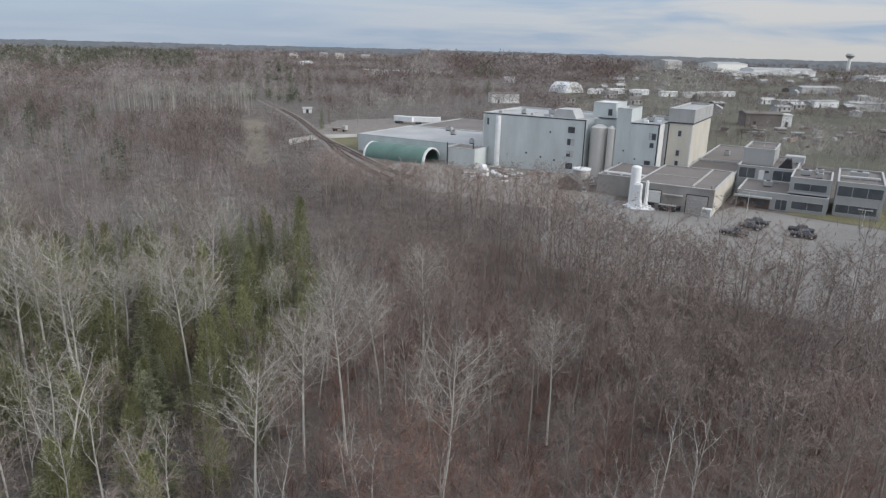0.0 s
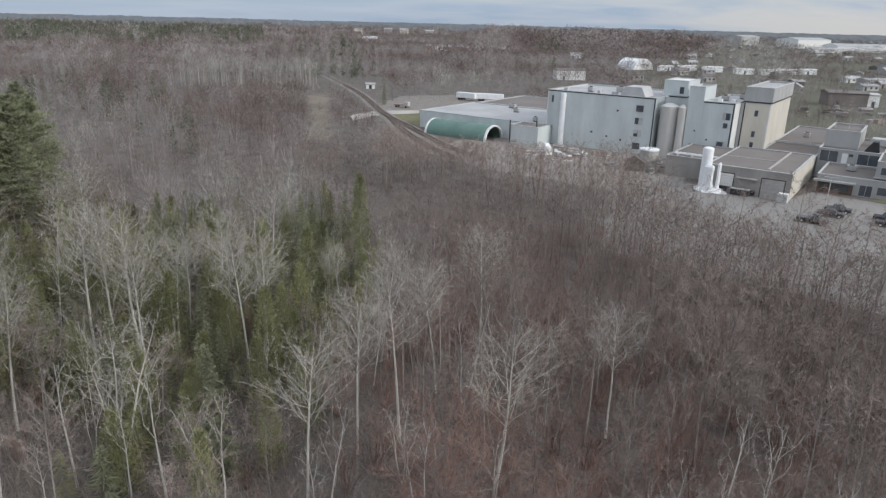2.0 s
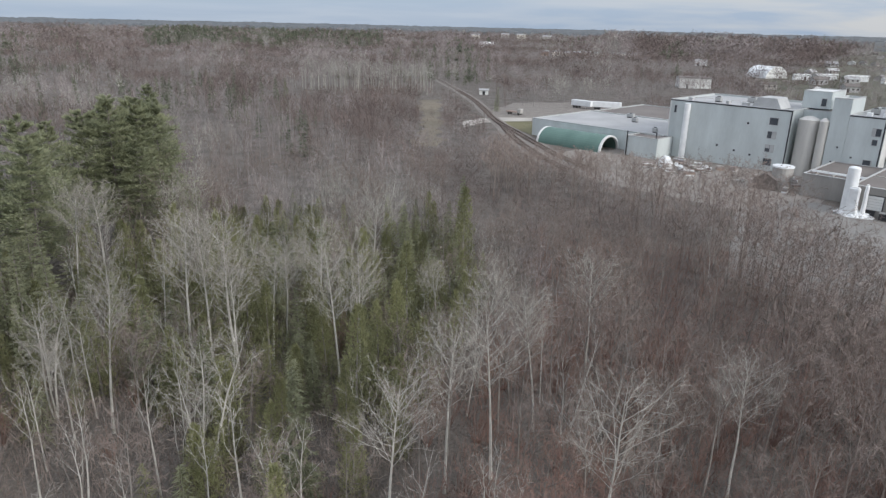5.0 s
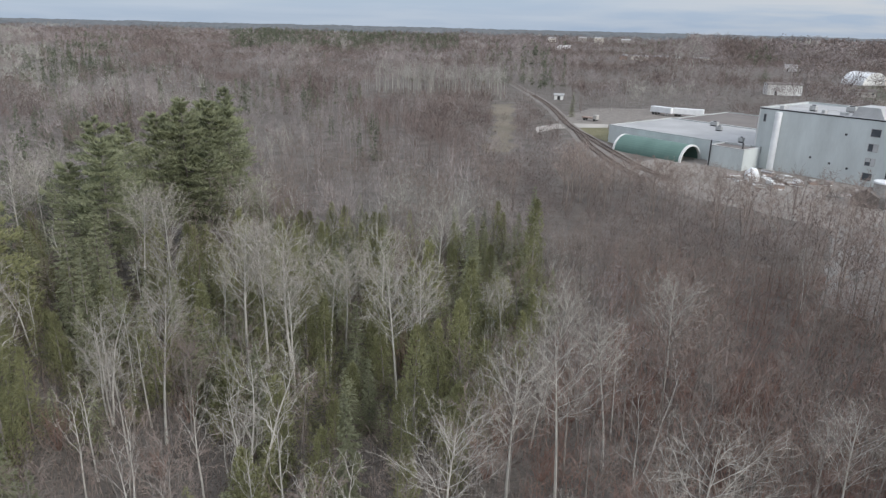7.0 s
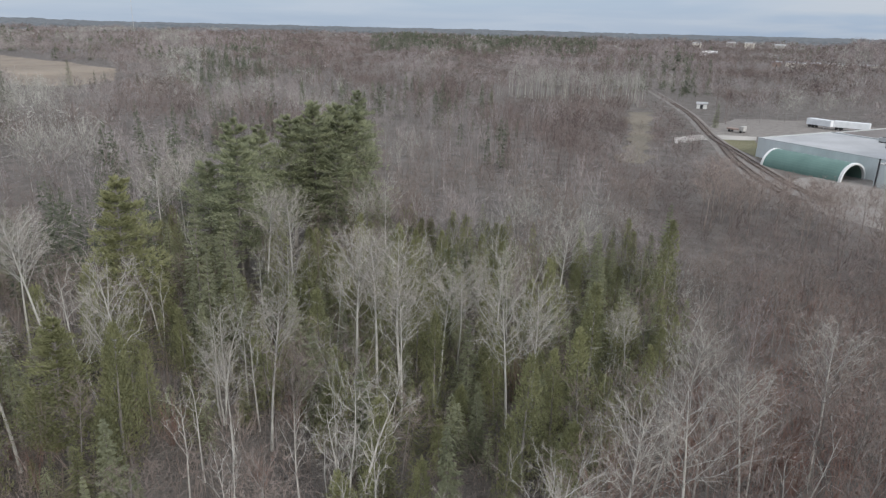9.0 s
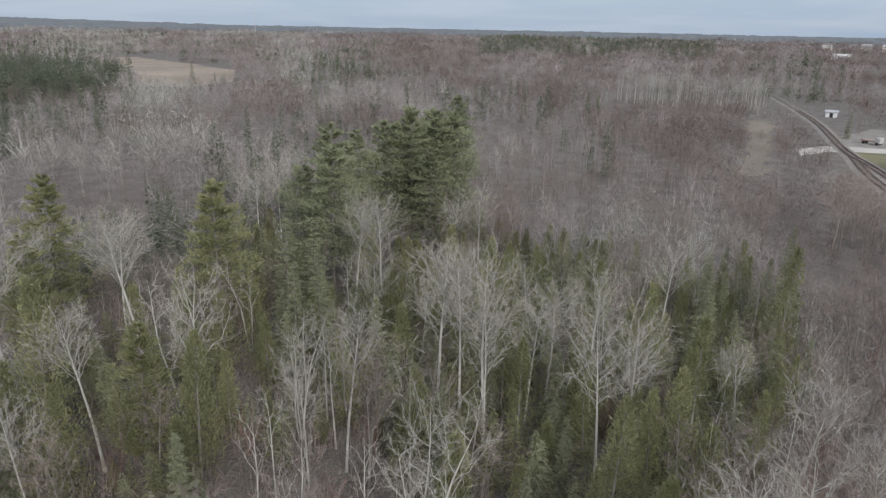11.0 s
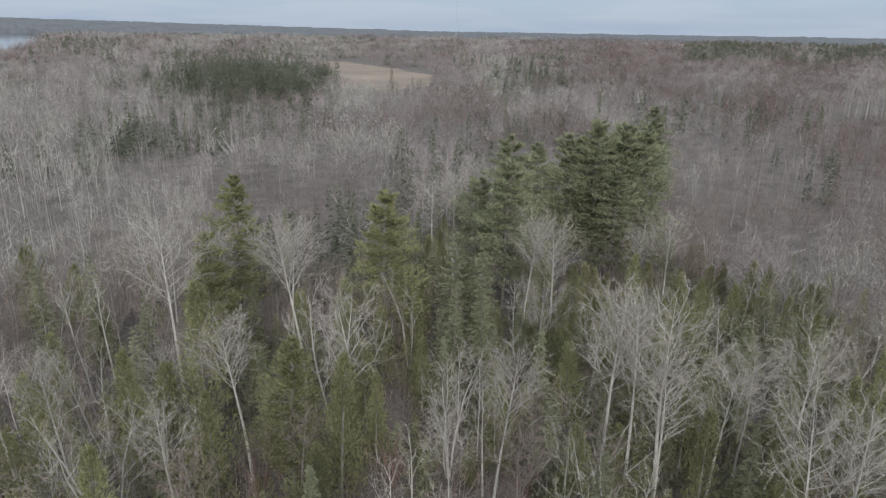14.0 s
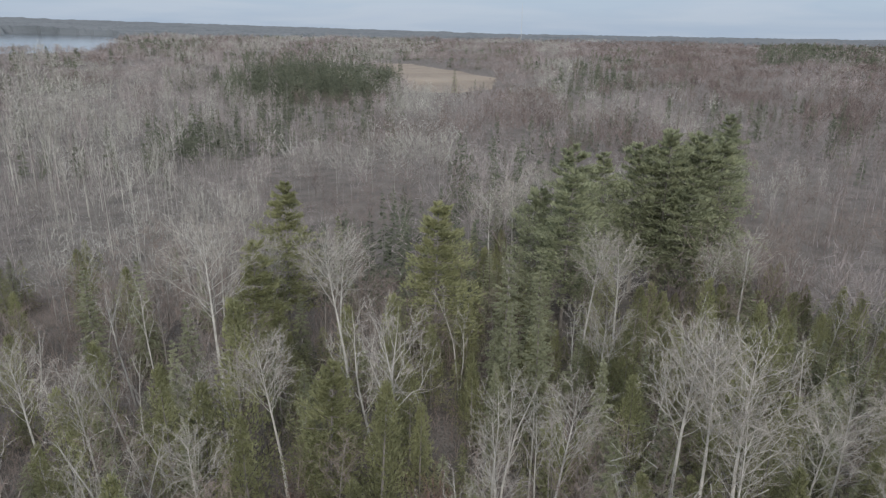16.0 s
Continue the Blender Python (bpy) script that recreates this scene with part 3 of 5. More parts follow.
# ---- woods ----
def blade_tree(rng, h, wide, n, bole, tw, bulk=1.0, conifer_like=False):
    """A far tree in few faces: a thin trunk and n single shoots fanning out to a domed crown."""
    w = 0.0062 * h * bulk
    v = [np.array(((-w, 0, 0), (w, 0.4 * w, 0), (0, w, 0), (0, 0, h * 0.93)))]
    f = [np.array(((0, 1, 3), (1, 2, 3), (2, 0, 3)))]
    k = 4
    for i in range(n):
        a = rng.uniform(0, 2 * np.pi)
        ring = np.array((np.cos(a), np.sin(a), 0))
        if conifer_like:
            s = rng.uniform(0.05, 0.97)
            reach = wide * 0.5 * (1.03 - s) ** 0.75 * rng.uniform(0.6, 1.15)
            o = np.array((0, 0, s * h)) + ring * reach * 0.25
            e = np.array((np.cos(a) * reach, np.sin(a) * reach, s * h - reach * rng.uniform(-0.2, 0.5)))
        else:
            rel = rng.uniform(0.05, 1.0) ** 0.8
            dome = math.sqrt(max(0.02, 1 - max(0.0, (rel - 0.40) / 0.62) ** 2))
            e = ring * wide * 0.5 * dome * rng.uniform(0.35, 1.1) + np.array((0, 0, h * (bole + (1 - bole) * rel)))
            root_z = h * bole * 0.9 + (e[2] - h * bole * 0.9) * rng.uniform(0.15, 0.6)
            if i % 5 > 1:
                o = e + unit(rng.normal(0, 1, 3) + np.array((0, 0, -0.5))) * rng.uniform(0.25, 0.5) * wide * 0.5
            else:
                o = np.array((0, 0, root_z)) + (e - np.array((0, 0, root_z))) * rng.uniform(0.05, 0.6) * np.array((1.15, 1.15, 0.9)) + rng.normal(0, 0.03, 3) * wide
        side = unit(np.cross(e - o, rng.normal(0, 1, 3))) * tw
        v.append(np.array((o - side, o + side, e)))
        f.append(np.array(((k, k + 1, k + 2),)))
        k += 3
    return np.concatenate(v), np.concatenate(f)


def strewn(templates, x, y, s, rng):
    """Turned and scaled copies of templates at the places, as one pair of arrays."""
    vs, fs, base = [], [], 0
    pick = rng.integers(0, len(templates), len(x))
    for k, (tv, tf) in enumerate(templates):
        w = np.where(pick == k)[0]
        if not len(w):
            continue
        a = rng.uniform(0, 2 * np.pi, len(w))
        c, sn, sc = np.cos(a), np.sin(a), s[w]
        wx = rng.uniform(0.8, 1.25, len(w)) * sc
        out = np.empty((len(w), len(tv), 3))
        out[:, :, 0] = (tv[None, :, 0] * c[:, None] - tv[None, :, 1] * sn[:, None]) * wx[:, None] + x[w][:, None]
        out[:, :, 1] = (tv[None, :, 0] * sn[:, None] + tv[None, :, 1] * c[:, None]) * wx[:, None] + y[w][:, None]
        out[:, :, 2] = tv[None, :, 2] * sc[:, None] - 0.05
        vs.append(out.reshape(-1, 3))
        fs.append((tf[None] + (base + np.arange(len(w))[:, None, None] * len(tv))).reshape(-1, 3))
        base += len(w) * len(tv)
    return np.concatenate(vs), np.concatenate(fs)


def scatter(rng, r0, r1, step, a0=-50, a1=106, centre=(-4, 10)):
    """Jittered places in a ring sector, azimuth counted from +y to the left."""
    n = np.arange(-r1, r1, step)
    gx, gy = np.meshgrid(n, n)
    x, y = gx.ravel() + rng.uniform(-0.5, 0.5, gx.size) * step * 1.1, gy.ravel() + rng.uniform(-0.5, 0.5, gx.size) * step * 1.1
    r, a = np.hypot(x, y), np.degrees(np.arctan2(-x, y))
    keep = (r >= r0) & (r < r1) & (a > a0) & (a < a1)
    return x[keep] + centre[0], y[keep] + centre[1]


def wander(x, y, size, seed=0):
    return np.array([noise.noise((a / size, b / size, seed)) for a, b in zip(x, y)])


def woodland(x, y):
    """Where woods stand at all."""
    ok = ~(inside(GROVE, x, y) | inside(OPEN, x, y) | inside(MARSH, x, y) | inside(LAKE, x, y))
    return ok & (np.hypot(np.asarray(x) - 88, np.asarray(y) - 513) > 30)  # open ground before the dome store


def greenish(x, y):
    return x < -13 - 0.12 * (y - 40) + 5 * noise.noise((x / 12, y / 12, 3)) and y < 97 + 0.30 * (x + 30)


def cedar_ground(x, y):
    """The evergreen part of the near wood: thick in the middle, thinning out towards the lake side."""
    if not greenish(x, y):
        return False
    share = 1.0 if x > -46 else 0.75
    if y < 47:
        share = 0.36 if x > -42 else 0.5
    if y < 60 and x < -66:
        share = 0.22
    return noise.noise((x / 5.5, y / 5.5, 17)) * 0.9 + 0.5 < share


def stuff(name, arrays, mat, label, category):
    ob = new(name, mesh_of(name, *arrays, mat))
    return tagged(ob, label, category, kind="stuff")


R = np.random.default_rng(11)
BIRCHES = [(-150, 326), (-98, 341), (-84, 300), (-126, 286), (-160, 305)]  # a row of pale trunks
RISE = [(-30, 720), (235, 760), (330, 1150), (420, 2100), (-80, 2100)]  # taller old woods
FRINGE = [(-325, 196), (-350, 178), (-300, 148), (-255, 176), (-300, 228), (-338, 226)]  # low growth before the marsh
MASS = [(-142, 284), (-92, 300), (-72, 250), (-62, 200), (-99, 195), (-128, 230)]  # a smooth brown thicket
BAND = (  # from, to, spacing, shoots of a tree, shoot half width
    (42, 80, 3.7, 74, 0.0145), (80, 130, 3.7, 82, 0.0225), (130, 260, 4.7, 78, 0.037), (260, 500, 6.4, 50, 0.065), (500, 1000, 10.0, 38, 0.13), (1000, 2100, 15.0, 20, 0.30))
for b, (r0, r1, step, n, tw) in enumerate(BAND):
    grow = max(1.0, step / 5.0)
    kinds = {
        "mixed": [blade_tree(R, R.uniform(8.5, 11.0), R.uniform(4.4, 6.4) * grow, n, R.uniform(0.30, 0.50), tw, 0.5) for _ in range(7)],
        "trunks": [blade_tree(R, R.uniform(11.0, 13.0), R.uniform(3.4, 4.6) * grow, int(n * 0.85), R.uniform(0.42, 0.58), tw, 0.6 if r0 < 130 else 0.85) for _ in range(5)],
        "thicket": [blade_tree(R, R.uniform(4.5, 6.5), R.uniform(4.6, 6.6) * grow, int(n * 1.3), 0.05, tw * 0.9, 0.8) for _ in range(5)],
    }
    firs = [blade_tree(R, R.uniform(8, 11), R.uniform(2.8, 3.8) * grow, int(n * 2.0), 0, tw * 2.6 + 0.05, 1.0, True) for _ in range(5)]
    x, y = scatter(R, r0, r1, step)
    ok = woodland(x, y)
    town = inside(TOWN, x, y)
    ok &= ~(town & (R.uniform(0, 1, len(x)) < 0.15))
    ok &= ~(inside(STRIP, x, y) & (R.uniform(0, 1, len(x)) < 0.95)) & ~inside(LANE, x, y)
    if r0 < 80:
        ok &= ~np.array([greenish(p, q) for p, q in zip(x, y)]) | (R.uniform(0, 1, len(x)) < 0.15)
    x, y = x[ok], y[ok]
    green = wander(x, y, 55 * grow, 3) + 0.5 * wander(x, y, 14 * grow, 9)
    bias = np.where(x < -60, np.where(y > 250 - 0.35 * x, 0.42, 0.24), 0.62)
    rise = inside(RISE, x, y)
    stand_of_pine = inside(STAND, x, y)
    mass, birches = inside(MASS, x, y) | inside(SCRUB, x, y), inside(BIRCHES, x, y)
    fir = ((green > bias) & (R.uniform(0, 1, len(x)) < 0.7) & ~mass & ~birches) | (stand_of_pine & (R.uniform(0, 1, len(x)) < 0.85))
    if r0 >= 500:  # a belt of pines towards the skyline
        turn = np.degrees(np.arctan2(-x, y))
        fir |= (turn > 20) & (turn < 38) & (np.hypot(x, y) > 820) & (R.uniform(0, 1, len(x)) < 0.6)
    size = 1.0 + 0.18 * wander(x, y, 40 * grow, 5) + R.uniform(-0.30, 0.24, len(x))
    size = np.where(inside(TOWN, x, y), size * (0.5 + 0.6 * np.clip(2.5 * wander(x, y, 26 * grow, 51) + 0.35, 0, 1)), size)
    size = np.where(inside(SCRUB, x, y), size * 1.1, size)
    size = np.where(stand_of_pine, size * 1.3, np.where(rise, size * 1.5, size))
    reach = np.hypot(x, y)
    size = np.where((np.abs(x / y + 0.01) < 0.15) & (reach < 192), np.minimum(size, np.maximum(0.2, 2.8 * (1 - reach / 195))), size)  # low growth before the shelter
    size = size * (1 + 0.35 * np.clip(wander(x, y, 30 * grow, 71) * 2, -1, 1))
    size = np.where(inside(FRINGE, x, y), size * 0.5, size)
    sort = wander(x, y, 48 * max(1, grow * 0.8), 31) + 0.03 * R.normal(0, 1, len(x))
    what = np.where(sort > 0.13, 1, np.where(sort < -0.11, 2, 0))
    if r0 < 80:
        what = np.where(what == 2, 0, what)
    if r0 < 260:
        what = np.where((what == 2) & (x < -55), 0, what)
    what = np.where(mass, 2, np.where(birches, 1, what))
    tone = 1.9 * wander(x, y, 38 * grow, 21) + 0.07 * R.normal(0, 1, len(x)) + np.where(y < 20 - 0.5 * x, 0.22, np.where(y < 60 - 0.8 * x, -0.08, np.where((x < -55) & (y < 330), -0.58, -0.36))) + np.where(what == 1, 0.16, np.where(what == 2, -0.22, 0))
    hue = np.where(tone > 0.36, 0, np.where(tone < -0.3, 1, 2))
    for k, kind in enumerate(kinds):
        for c, (m, w) in enumerate((("wood_pale", "pale grey"), ("wood_red", "red-brown"), ("wood", "grey-brown"))):
            sel = (what == k) & (hue == c) & ~fir
            if sel.any():
                stuff("thicket" if kind == "thicket" else "woods", strewn(kinds[kind], x[sel], y[sel], size[sel], R), M[m if r0 < 500 or m != "wood" else "wood_far"], f"dense leafless {'thicket' if kind == 'thicket' else 'woods'} in {w}", "thicket" if kind == "thicket" else "woods")
    if fir.any():
        stuff("evergreens", strewn(firs, x[fir], y[fir], size[fir], R), M["fir_far"], "dark evergreens scattered through the woods", "woods")

# a wall of pale birch trunks behind the thicket
birch = [blade_tree(R, R.uniform(11, 14), R.uniform(3.4, 4.8), 46, R.uniform(0.5, 0.62), 0.045, 1.9) for _ in range(6)]
x, y = scatter(R, 240, 420, 3.9)
ok = inside(BIRCHES, x, y)
stuff("birch_woods", strewn(birch, x[ok], y[ok], R.uniform(0.75, 1.2, ok.sum()), R), M["wood_pale"], "close row of pale leafless birches", "woods")

# a tall stand of pines by the marsh
stand_firs = [blade_tree(R, R.uniform(10, 17), R.uniform(5.0, 8.5), 170, 0, 0.15, 1.2, True) for _ in range(6)]
x, y = scatter(R, 260, 520, 6.4)
ok = inside(STAND, x, y)
stuff("pine_stand", strewn(stand_firs, x[ok], y[ok], np.clip(R.uniform(0.65, 1.15, ok.sum()) + 0.5 * wander(x[ok], y[ok], 28, 61), 0.45, 1.5), R), M["fir_far"], "tall dark stand of pines beside the marsh", "woods")

# thinner woods round behind the path
bare = [blade_tree(R, R.uniform(8, 11), R.uniform(2.8, 4.0), 30, R.uniform(0.25, 0.45), 0.03) for _ in range(5)]
x, y = scatter(R, 14, 150, 5.5, -180, 180)
a = np.degrees(np.arctan2(-(x + 4), y - 10))
ok = woodland(x, y) & ((a < -50) | (a > 106) | (np.hypot(x + 4, y - 10) < 20))
stuff("woods", strewn(bare, x[ok], y[ok], R.uniform(0.8, 1.1, ok.sum()), R), M["wood"], "thin leafless woods in grey-brown", "woods")

# far canopy up to the skyline, distance haze put into its bluish colour
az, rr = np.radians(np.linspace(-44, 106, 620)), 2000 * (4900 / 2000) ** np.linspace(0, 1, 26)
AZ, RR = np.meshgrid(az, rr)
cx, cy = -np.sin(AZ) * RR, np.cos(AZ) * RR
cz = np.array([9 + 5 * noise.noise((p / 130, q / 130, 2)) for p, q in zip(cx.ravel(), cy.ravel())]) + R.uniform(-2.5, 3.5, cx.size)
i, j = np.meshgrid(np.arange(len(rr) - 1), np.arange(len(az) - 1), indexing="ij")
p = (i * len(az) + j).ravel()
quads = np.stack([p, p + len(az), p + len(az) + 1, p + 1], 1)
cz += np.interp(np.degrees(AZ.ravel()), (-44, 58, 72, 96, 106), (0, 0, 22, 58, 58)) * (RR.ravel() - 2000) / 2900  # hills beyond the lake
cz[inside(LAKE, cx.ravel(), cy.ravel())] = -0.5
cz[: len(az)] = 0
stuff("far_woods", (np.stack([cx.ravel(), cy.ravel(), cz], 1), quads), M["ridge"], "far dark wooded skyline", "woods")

# undergrowth of the near wood
R = np.random.default_rng(12)
bush = []
for _ in range(8):
    v, f = [], []
    for _ in range(8):
        a, s = R.uniform(0, 2 * np.pi), R.uniform(0, 1)
        d = unit(np.array((np.cos(a) * s * 0.6, np.sin(a) * s * 0.6, 1)))
        o = np.array((R.normal(0, 0.4), R.normal(0, 0.4), 0))
        shoots = [(o, o + d * R.uniform(1.5, 3.6))]
        for _ in range(3):
            q = o + d * R.uniform(0.6, 2.0)
            shoots.append((q, q + unit(d + R.normal(0, 0.5, 3)) * R.uniform(0.6, 1.4)))
        for p0, p1 in shoots:
            side = unit(np.cross(p1 - p0, R.normal(0, 1, 3))) * 0.016
            f.append((len(v), len(v) + 1, len(v) + 2))
            v += [p0 - side, p0 + side, p1]
    bush.append((np.array(v), np.array(f)))
x, y = scatter(R, 0, 95, 1.45)
ok = woodland(x, y)
x, y = x[ok], y[ok]
red = x > -10 + 8 * wander(x, y, 12, 4)
for sel, m, w in ((red, "red_twig", "red-brown"), (~red, "brown_twig", "grey-brown")):
    stuff("undergrowth", strewn(bush, x[sel], y[sel], R.uniform(0.6, 1.25, sel.sum()), R), M[m], f"leafless {w} undergrowth saplings", "undergrowth")

x, y = scatter(R, 14, 98, 2.5)
ok = woodland(x, y) & np.array([cedar_ground(p, q) for p, q in zip(x, y)])
low_firs = [blade_tree(R, R.uniform(4, 7), R.uniform(2.6, 3.6), 270, 0, 0.034, 0.8, True) for _ in range(6)]
half = R.uniform(0, 1, len(x)) < 0.6
for sel, m, w in ((half, "cedar", "olive"), (~half, "spruce", "dark green")):
    stuff("young_evergreens", strewn(low_firs, x[ok & sel], y[ok & sel], R.uniform(0.6, 1.2, (ok & sel).sum()), R), M[m], f"young {w} evergreens under the aspens", "young trees")

# ---- single trees ----
ASPENS_A = ((-35.1, 51.2, 16.6), (-34.0, 52.7, 17.0), (-32.2, 53.5, 16.8), (-29.5, 55.2, 13.3), (-31.3, 61.4, 12.4), (-56.5, 61.4, 15.2), (-53.9, 63.1, 14.8), (-54.3, 74.3, 12.8), (-53.1, 79.1, 13.9), (-47.2, 55.5, 12.7), (-59.3, 39.1, 17.6), (-66.6, 40.6, 15.0), (-49.5, 31.0, 14.4), (-55.2, 26.2, 10.3), (-54, 19.9, 12.5), (-46.5, 25.3, 10.8), (-61.8, 29.2, 18.9), (-36.6, 42.9, 13.9))
ASPENS_B = ((-21.6, 52.6, 14.6), (-21.1, 55.7, 14.3), (-31, 52, 12.9), (-37.7, 40.3, 9.9), (-10, 43.5, 13.5), (-7.2, 46, 14.6), (0.3, 37.8, 15.3), (8.9, 48.1, 11.8), (-11.7, 36.3, 13.9), (-16.2, 64.3, 10.4), (-78.2, 64.4, 15.0), (-80.3, 69, 15.4), (-82.3, 72.8, 15.6), (-28.8, 64.3, 13.3), (-27.7, 76, 13.3), (-10.9, 58.1, 13.3), (-1.7, 61.7, 13.3), (-5.1, 52.8, 13.3), (-56.1, 16.8, 13.3), (-80.8, 32.5, 13.3), (-72.2, 34.1, 13.3), (-91.4, 37.6, 13.3))
SPREADING = ((-48.9, 37.5, 17.2), (-45.2, 21.4, 13.2), (-25.9, 39.6, 13.0), (-42.3, 43.2, 11.8))
DEAD = ((-54.6, 90.1, 10.1), (-58, 22.5, 12.0), (-67.1, 24.6, 13.3), (-67.1, 22.7, 12.8), (-71.6, 36.3, 13.5), (-52.3, 57.2, 10.7), (-28.1, 37.3, 10.6), (14.9, 34.4, 12.8), (-2.6, 51.6, 10.1), (-44.5, 88.3, 8.0), (-45.3, 82.2, 9.0), (-37.8, 81.2, 8.1), (-21.2, 36.4, 11.5), (-17.1, 35.7, 11.5))
CEDARS = ((-50.5, 28.4, 16.0), (-43.6, 35.3, 11.9), (-53.1, 18.5, 10.9), (-45.5, 36.5, 9.4), (-22, 59, 6.3), (-17.6, 79.6, 13.5), (-18.6, 61.5, 12.2), (-24.5, 56, 7.6))
SPRUCES = ((-55.4, 55, 13.3), (-56.5, 52.5, 14.5), (-51, 49.5, 11.7), (-49, 51, 12.4), (-29, 44.5, 10.0))
PINES_NEAR = ((-63.4, 49.3, 17.0), (-76.5, 38.5, 16.8))
PINES = ((-67, 81.5, 21.4), (-70.2, 80.2, 19.6), (-64.3, 86.8, 20.4), (-65.3, 84.2, 20.8), (-70.8, 84.5, 20.6), (-69, 88.5, 20.4), (-62.8, 80.5, 16.5), (-89, 118, 19.0), (-92.5, 121, 16.0), (-69, 70, 20.0), (-65.5, 66, 18.2), (-71, 75.5, 18.4), (-72.5, 67.0, 14.5))
R = np.random.default_rng(21)
taken = []


def stand(kinds, x, y, s):
    taken.append((x, y))
    return plant_tree(kinds, int(R.integers(0, 50)), x, y, s, float(R.uniform(0, 360)))


def stand_tall(kinds, rows):
    """Trees of known height at known places."""
    for x, y, h in rows:
        i = int(R.integers(0, 50))
        if h > 1.25 * HEIGHT[kinds[i % len(kinds)].name]:
            i = max(range(len(kinds)), key=lambda k: HEIGHT[kinds[k].name])
        taken.append((x, y))
        plant_tree(kinds, i, x, y, h / HEIGHT[kinds[i % len(kinds)].name], float(R.uniform(0, 360)))


stand_tall(ASPEN, ASPENS_A + ASPENS_B)
stand_tall(OAK, SPREADING)
stand_tall(SNAG, DEAD)
stand_tall(CEDAR, CEDARS)
stand_tall(SPRUCE, SPRUCES)
stand_tall(PINE, PINES)
stand_tall(YOUNG_PINE, PINES_NEAR + ((-69.5, 33.5, 13.5), (-46.5, 33.0, 12.0)))
stand_tall(RED_MAPLE, ((-3.4, 33, 12.2), (0.4, 31.2, 11.6), (-1.4, 28, 10.6), (4.6, 29.5, 9.6)))
stand(SPRUCE, -326, 193.5, 1.05)
stand(SPRUCE, -47.6, 258.4, 0.8)
stand(SPRUCE, -118, 227, 0.95)
stand(SPRUCE, -128, 245, 0.9)
for x, y, k in ((258, 1103, 2.3), (268, 1120, 2.1), (355, 1130, 1.9)):
    stand(SPRUCE, x, y, k)


def fill(kinds, count, test, r0, r1, apart, smin, smax, a0=-50, a1=104):
    """Single trees at random free places of the near wood."""
    made = 0
    for _ in range(count * 60):
        r, a = math.sqrt(R.uniform(r0 * r0, r1 * r1)), radians(R.uniform(a0, a1))
        x, y = -4 - math.sin(a) * r, 10 + math.cos(a) * r
        if not woodland(np.array([x]), np.array([y]))[0] or not test(x, y):
            continue
        if any((x - p) ** 2 + (y - q) ** 2 < apart * apart for p, q in taken):
            continue
        stand(kinds, x, y, float(R.uniform(smin, smax)))
        made += 1
        if made == count:
            return


fill(CEDAR, 120, lambda x, y: cedar_ground(x, y) and y < 74, 16, 98, 2.1, 0.55, 0.98)
fill(CEDAR, 16, lambda x, y: cedar_ground(x, y) and y >= 74, 16, 98, 2.1, 0.45, 0.75)
fill(CEDAR, 30, lambda x, y: -76 < x < -36 and 54 < y < 96, 40, 110, 2.2, 0.45, 0.78)
fill(SPRUCE, 22, lambda x, y: -76 < x < -36 and 54 < y < 96, 40, 110, 2.2, 0.5, 0.85)
fill(MAPLE, 55, lambda x, y: -85 < x < -30 and 74 < y < 122, 60, 140, 2.4, 0.7, 1.0)
fill(CEDAR, 13, lambda x, y: -27 < x < -13 and 34 < y < 78, 20, 80, 2.6, 0.5, 0.85)
fill(SPRUCE, 13, lambda x, y: -27 < x < -13 and 34 < y < 78, 20, 80, 2.6, 0.6, 0.95)
fill(SPRUCE, 58, cedar_ground, 16, 98, 2.1, 0.6, 1.0)
fill(MAPLE, 90, greenish, 16, 90, 2.0, 0.65, 1.0)
fill(SNAG, 40, greenish, 16, 80, 2.0, 0.7, 1.1)
fill(MAPLE, 160, lambda x, y: not greenish(x, y), 16, 84, 2.0, 0.72, 1.02)
EDGE = [(-30, 168), (-24, 125), (0, 106), (20, 84), (60, 58), (68, 70), (42, 84), (28, 98), (16, 122), (2, 142), (-14, 160)]
edge_n = 0
for _ in range(2000):
    x, y = R.uniform(-30, 68), R.uniform(58, 168)
    if edge_n < 88 and inside(EDGE, np.array([x]), np.array([y]))[0] and all((x - p) ** 2 + (y - q) ** 2 > 5 for p, q in taken):
        stand(ASH, x, y, float(min(R.uniform(1.0, 1.3), max(0.24, 2.8 * (1 - math.hypot(x, y) / 195)) if abs(x / y + 0.01) < 0.15 else max(0.4, 2.9 * (1 - math.hypot(x, y) / 218)))))
        edge_n += 1
fill(ASH, 75, lambda x, y: x > 14, 40, 90, 2.0, 0.9, 1.15)
for _ in range(48):
    p, q = local(R.uniform(-80, -27), R.uniform(-17, 5))
    if all((p - a) ** 2 + (q - b) ** 2 > 6 for a, b in taken):
        stand(ASH, p, q, float(min(R.uniform(0.55, 0.85), max(0.2, 2.8 * (1 - math.hypot(p, q) / 195)) if abs(p / q + 0.01) < 0.15 else max(0.22, 2.9 * (1 - math.hypot(p, q) / 226)))))
fill(SNAG, 14, lambda x, y: not greenish(x, y), 20, 85, 2.4, 0.8, 1.0)
fill(SHRUB, 110, lambda x, y: x > -16 + 6 * noise.noise((x / 10, y / 10, 8)), 15, 60, 1.6, 0.75, 1.1)
for _ in range(16):
    stand(SHRUB, R.uniform(-5, 5), R.uniform(25, 34), float(R.uniform(0.8, 1.1)))
fill(SHRUB, 30, greenish, 15, 60, 1.6, 0.5, 0.8)


# ---- the works ----
def building(name, label, category="factory", group=""):
    return root(name, PLANT, label, category, group)


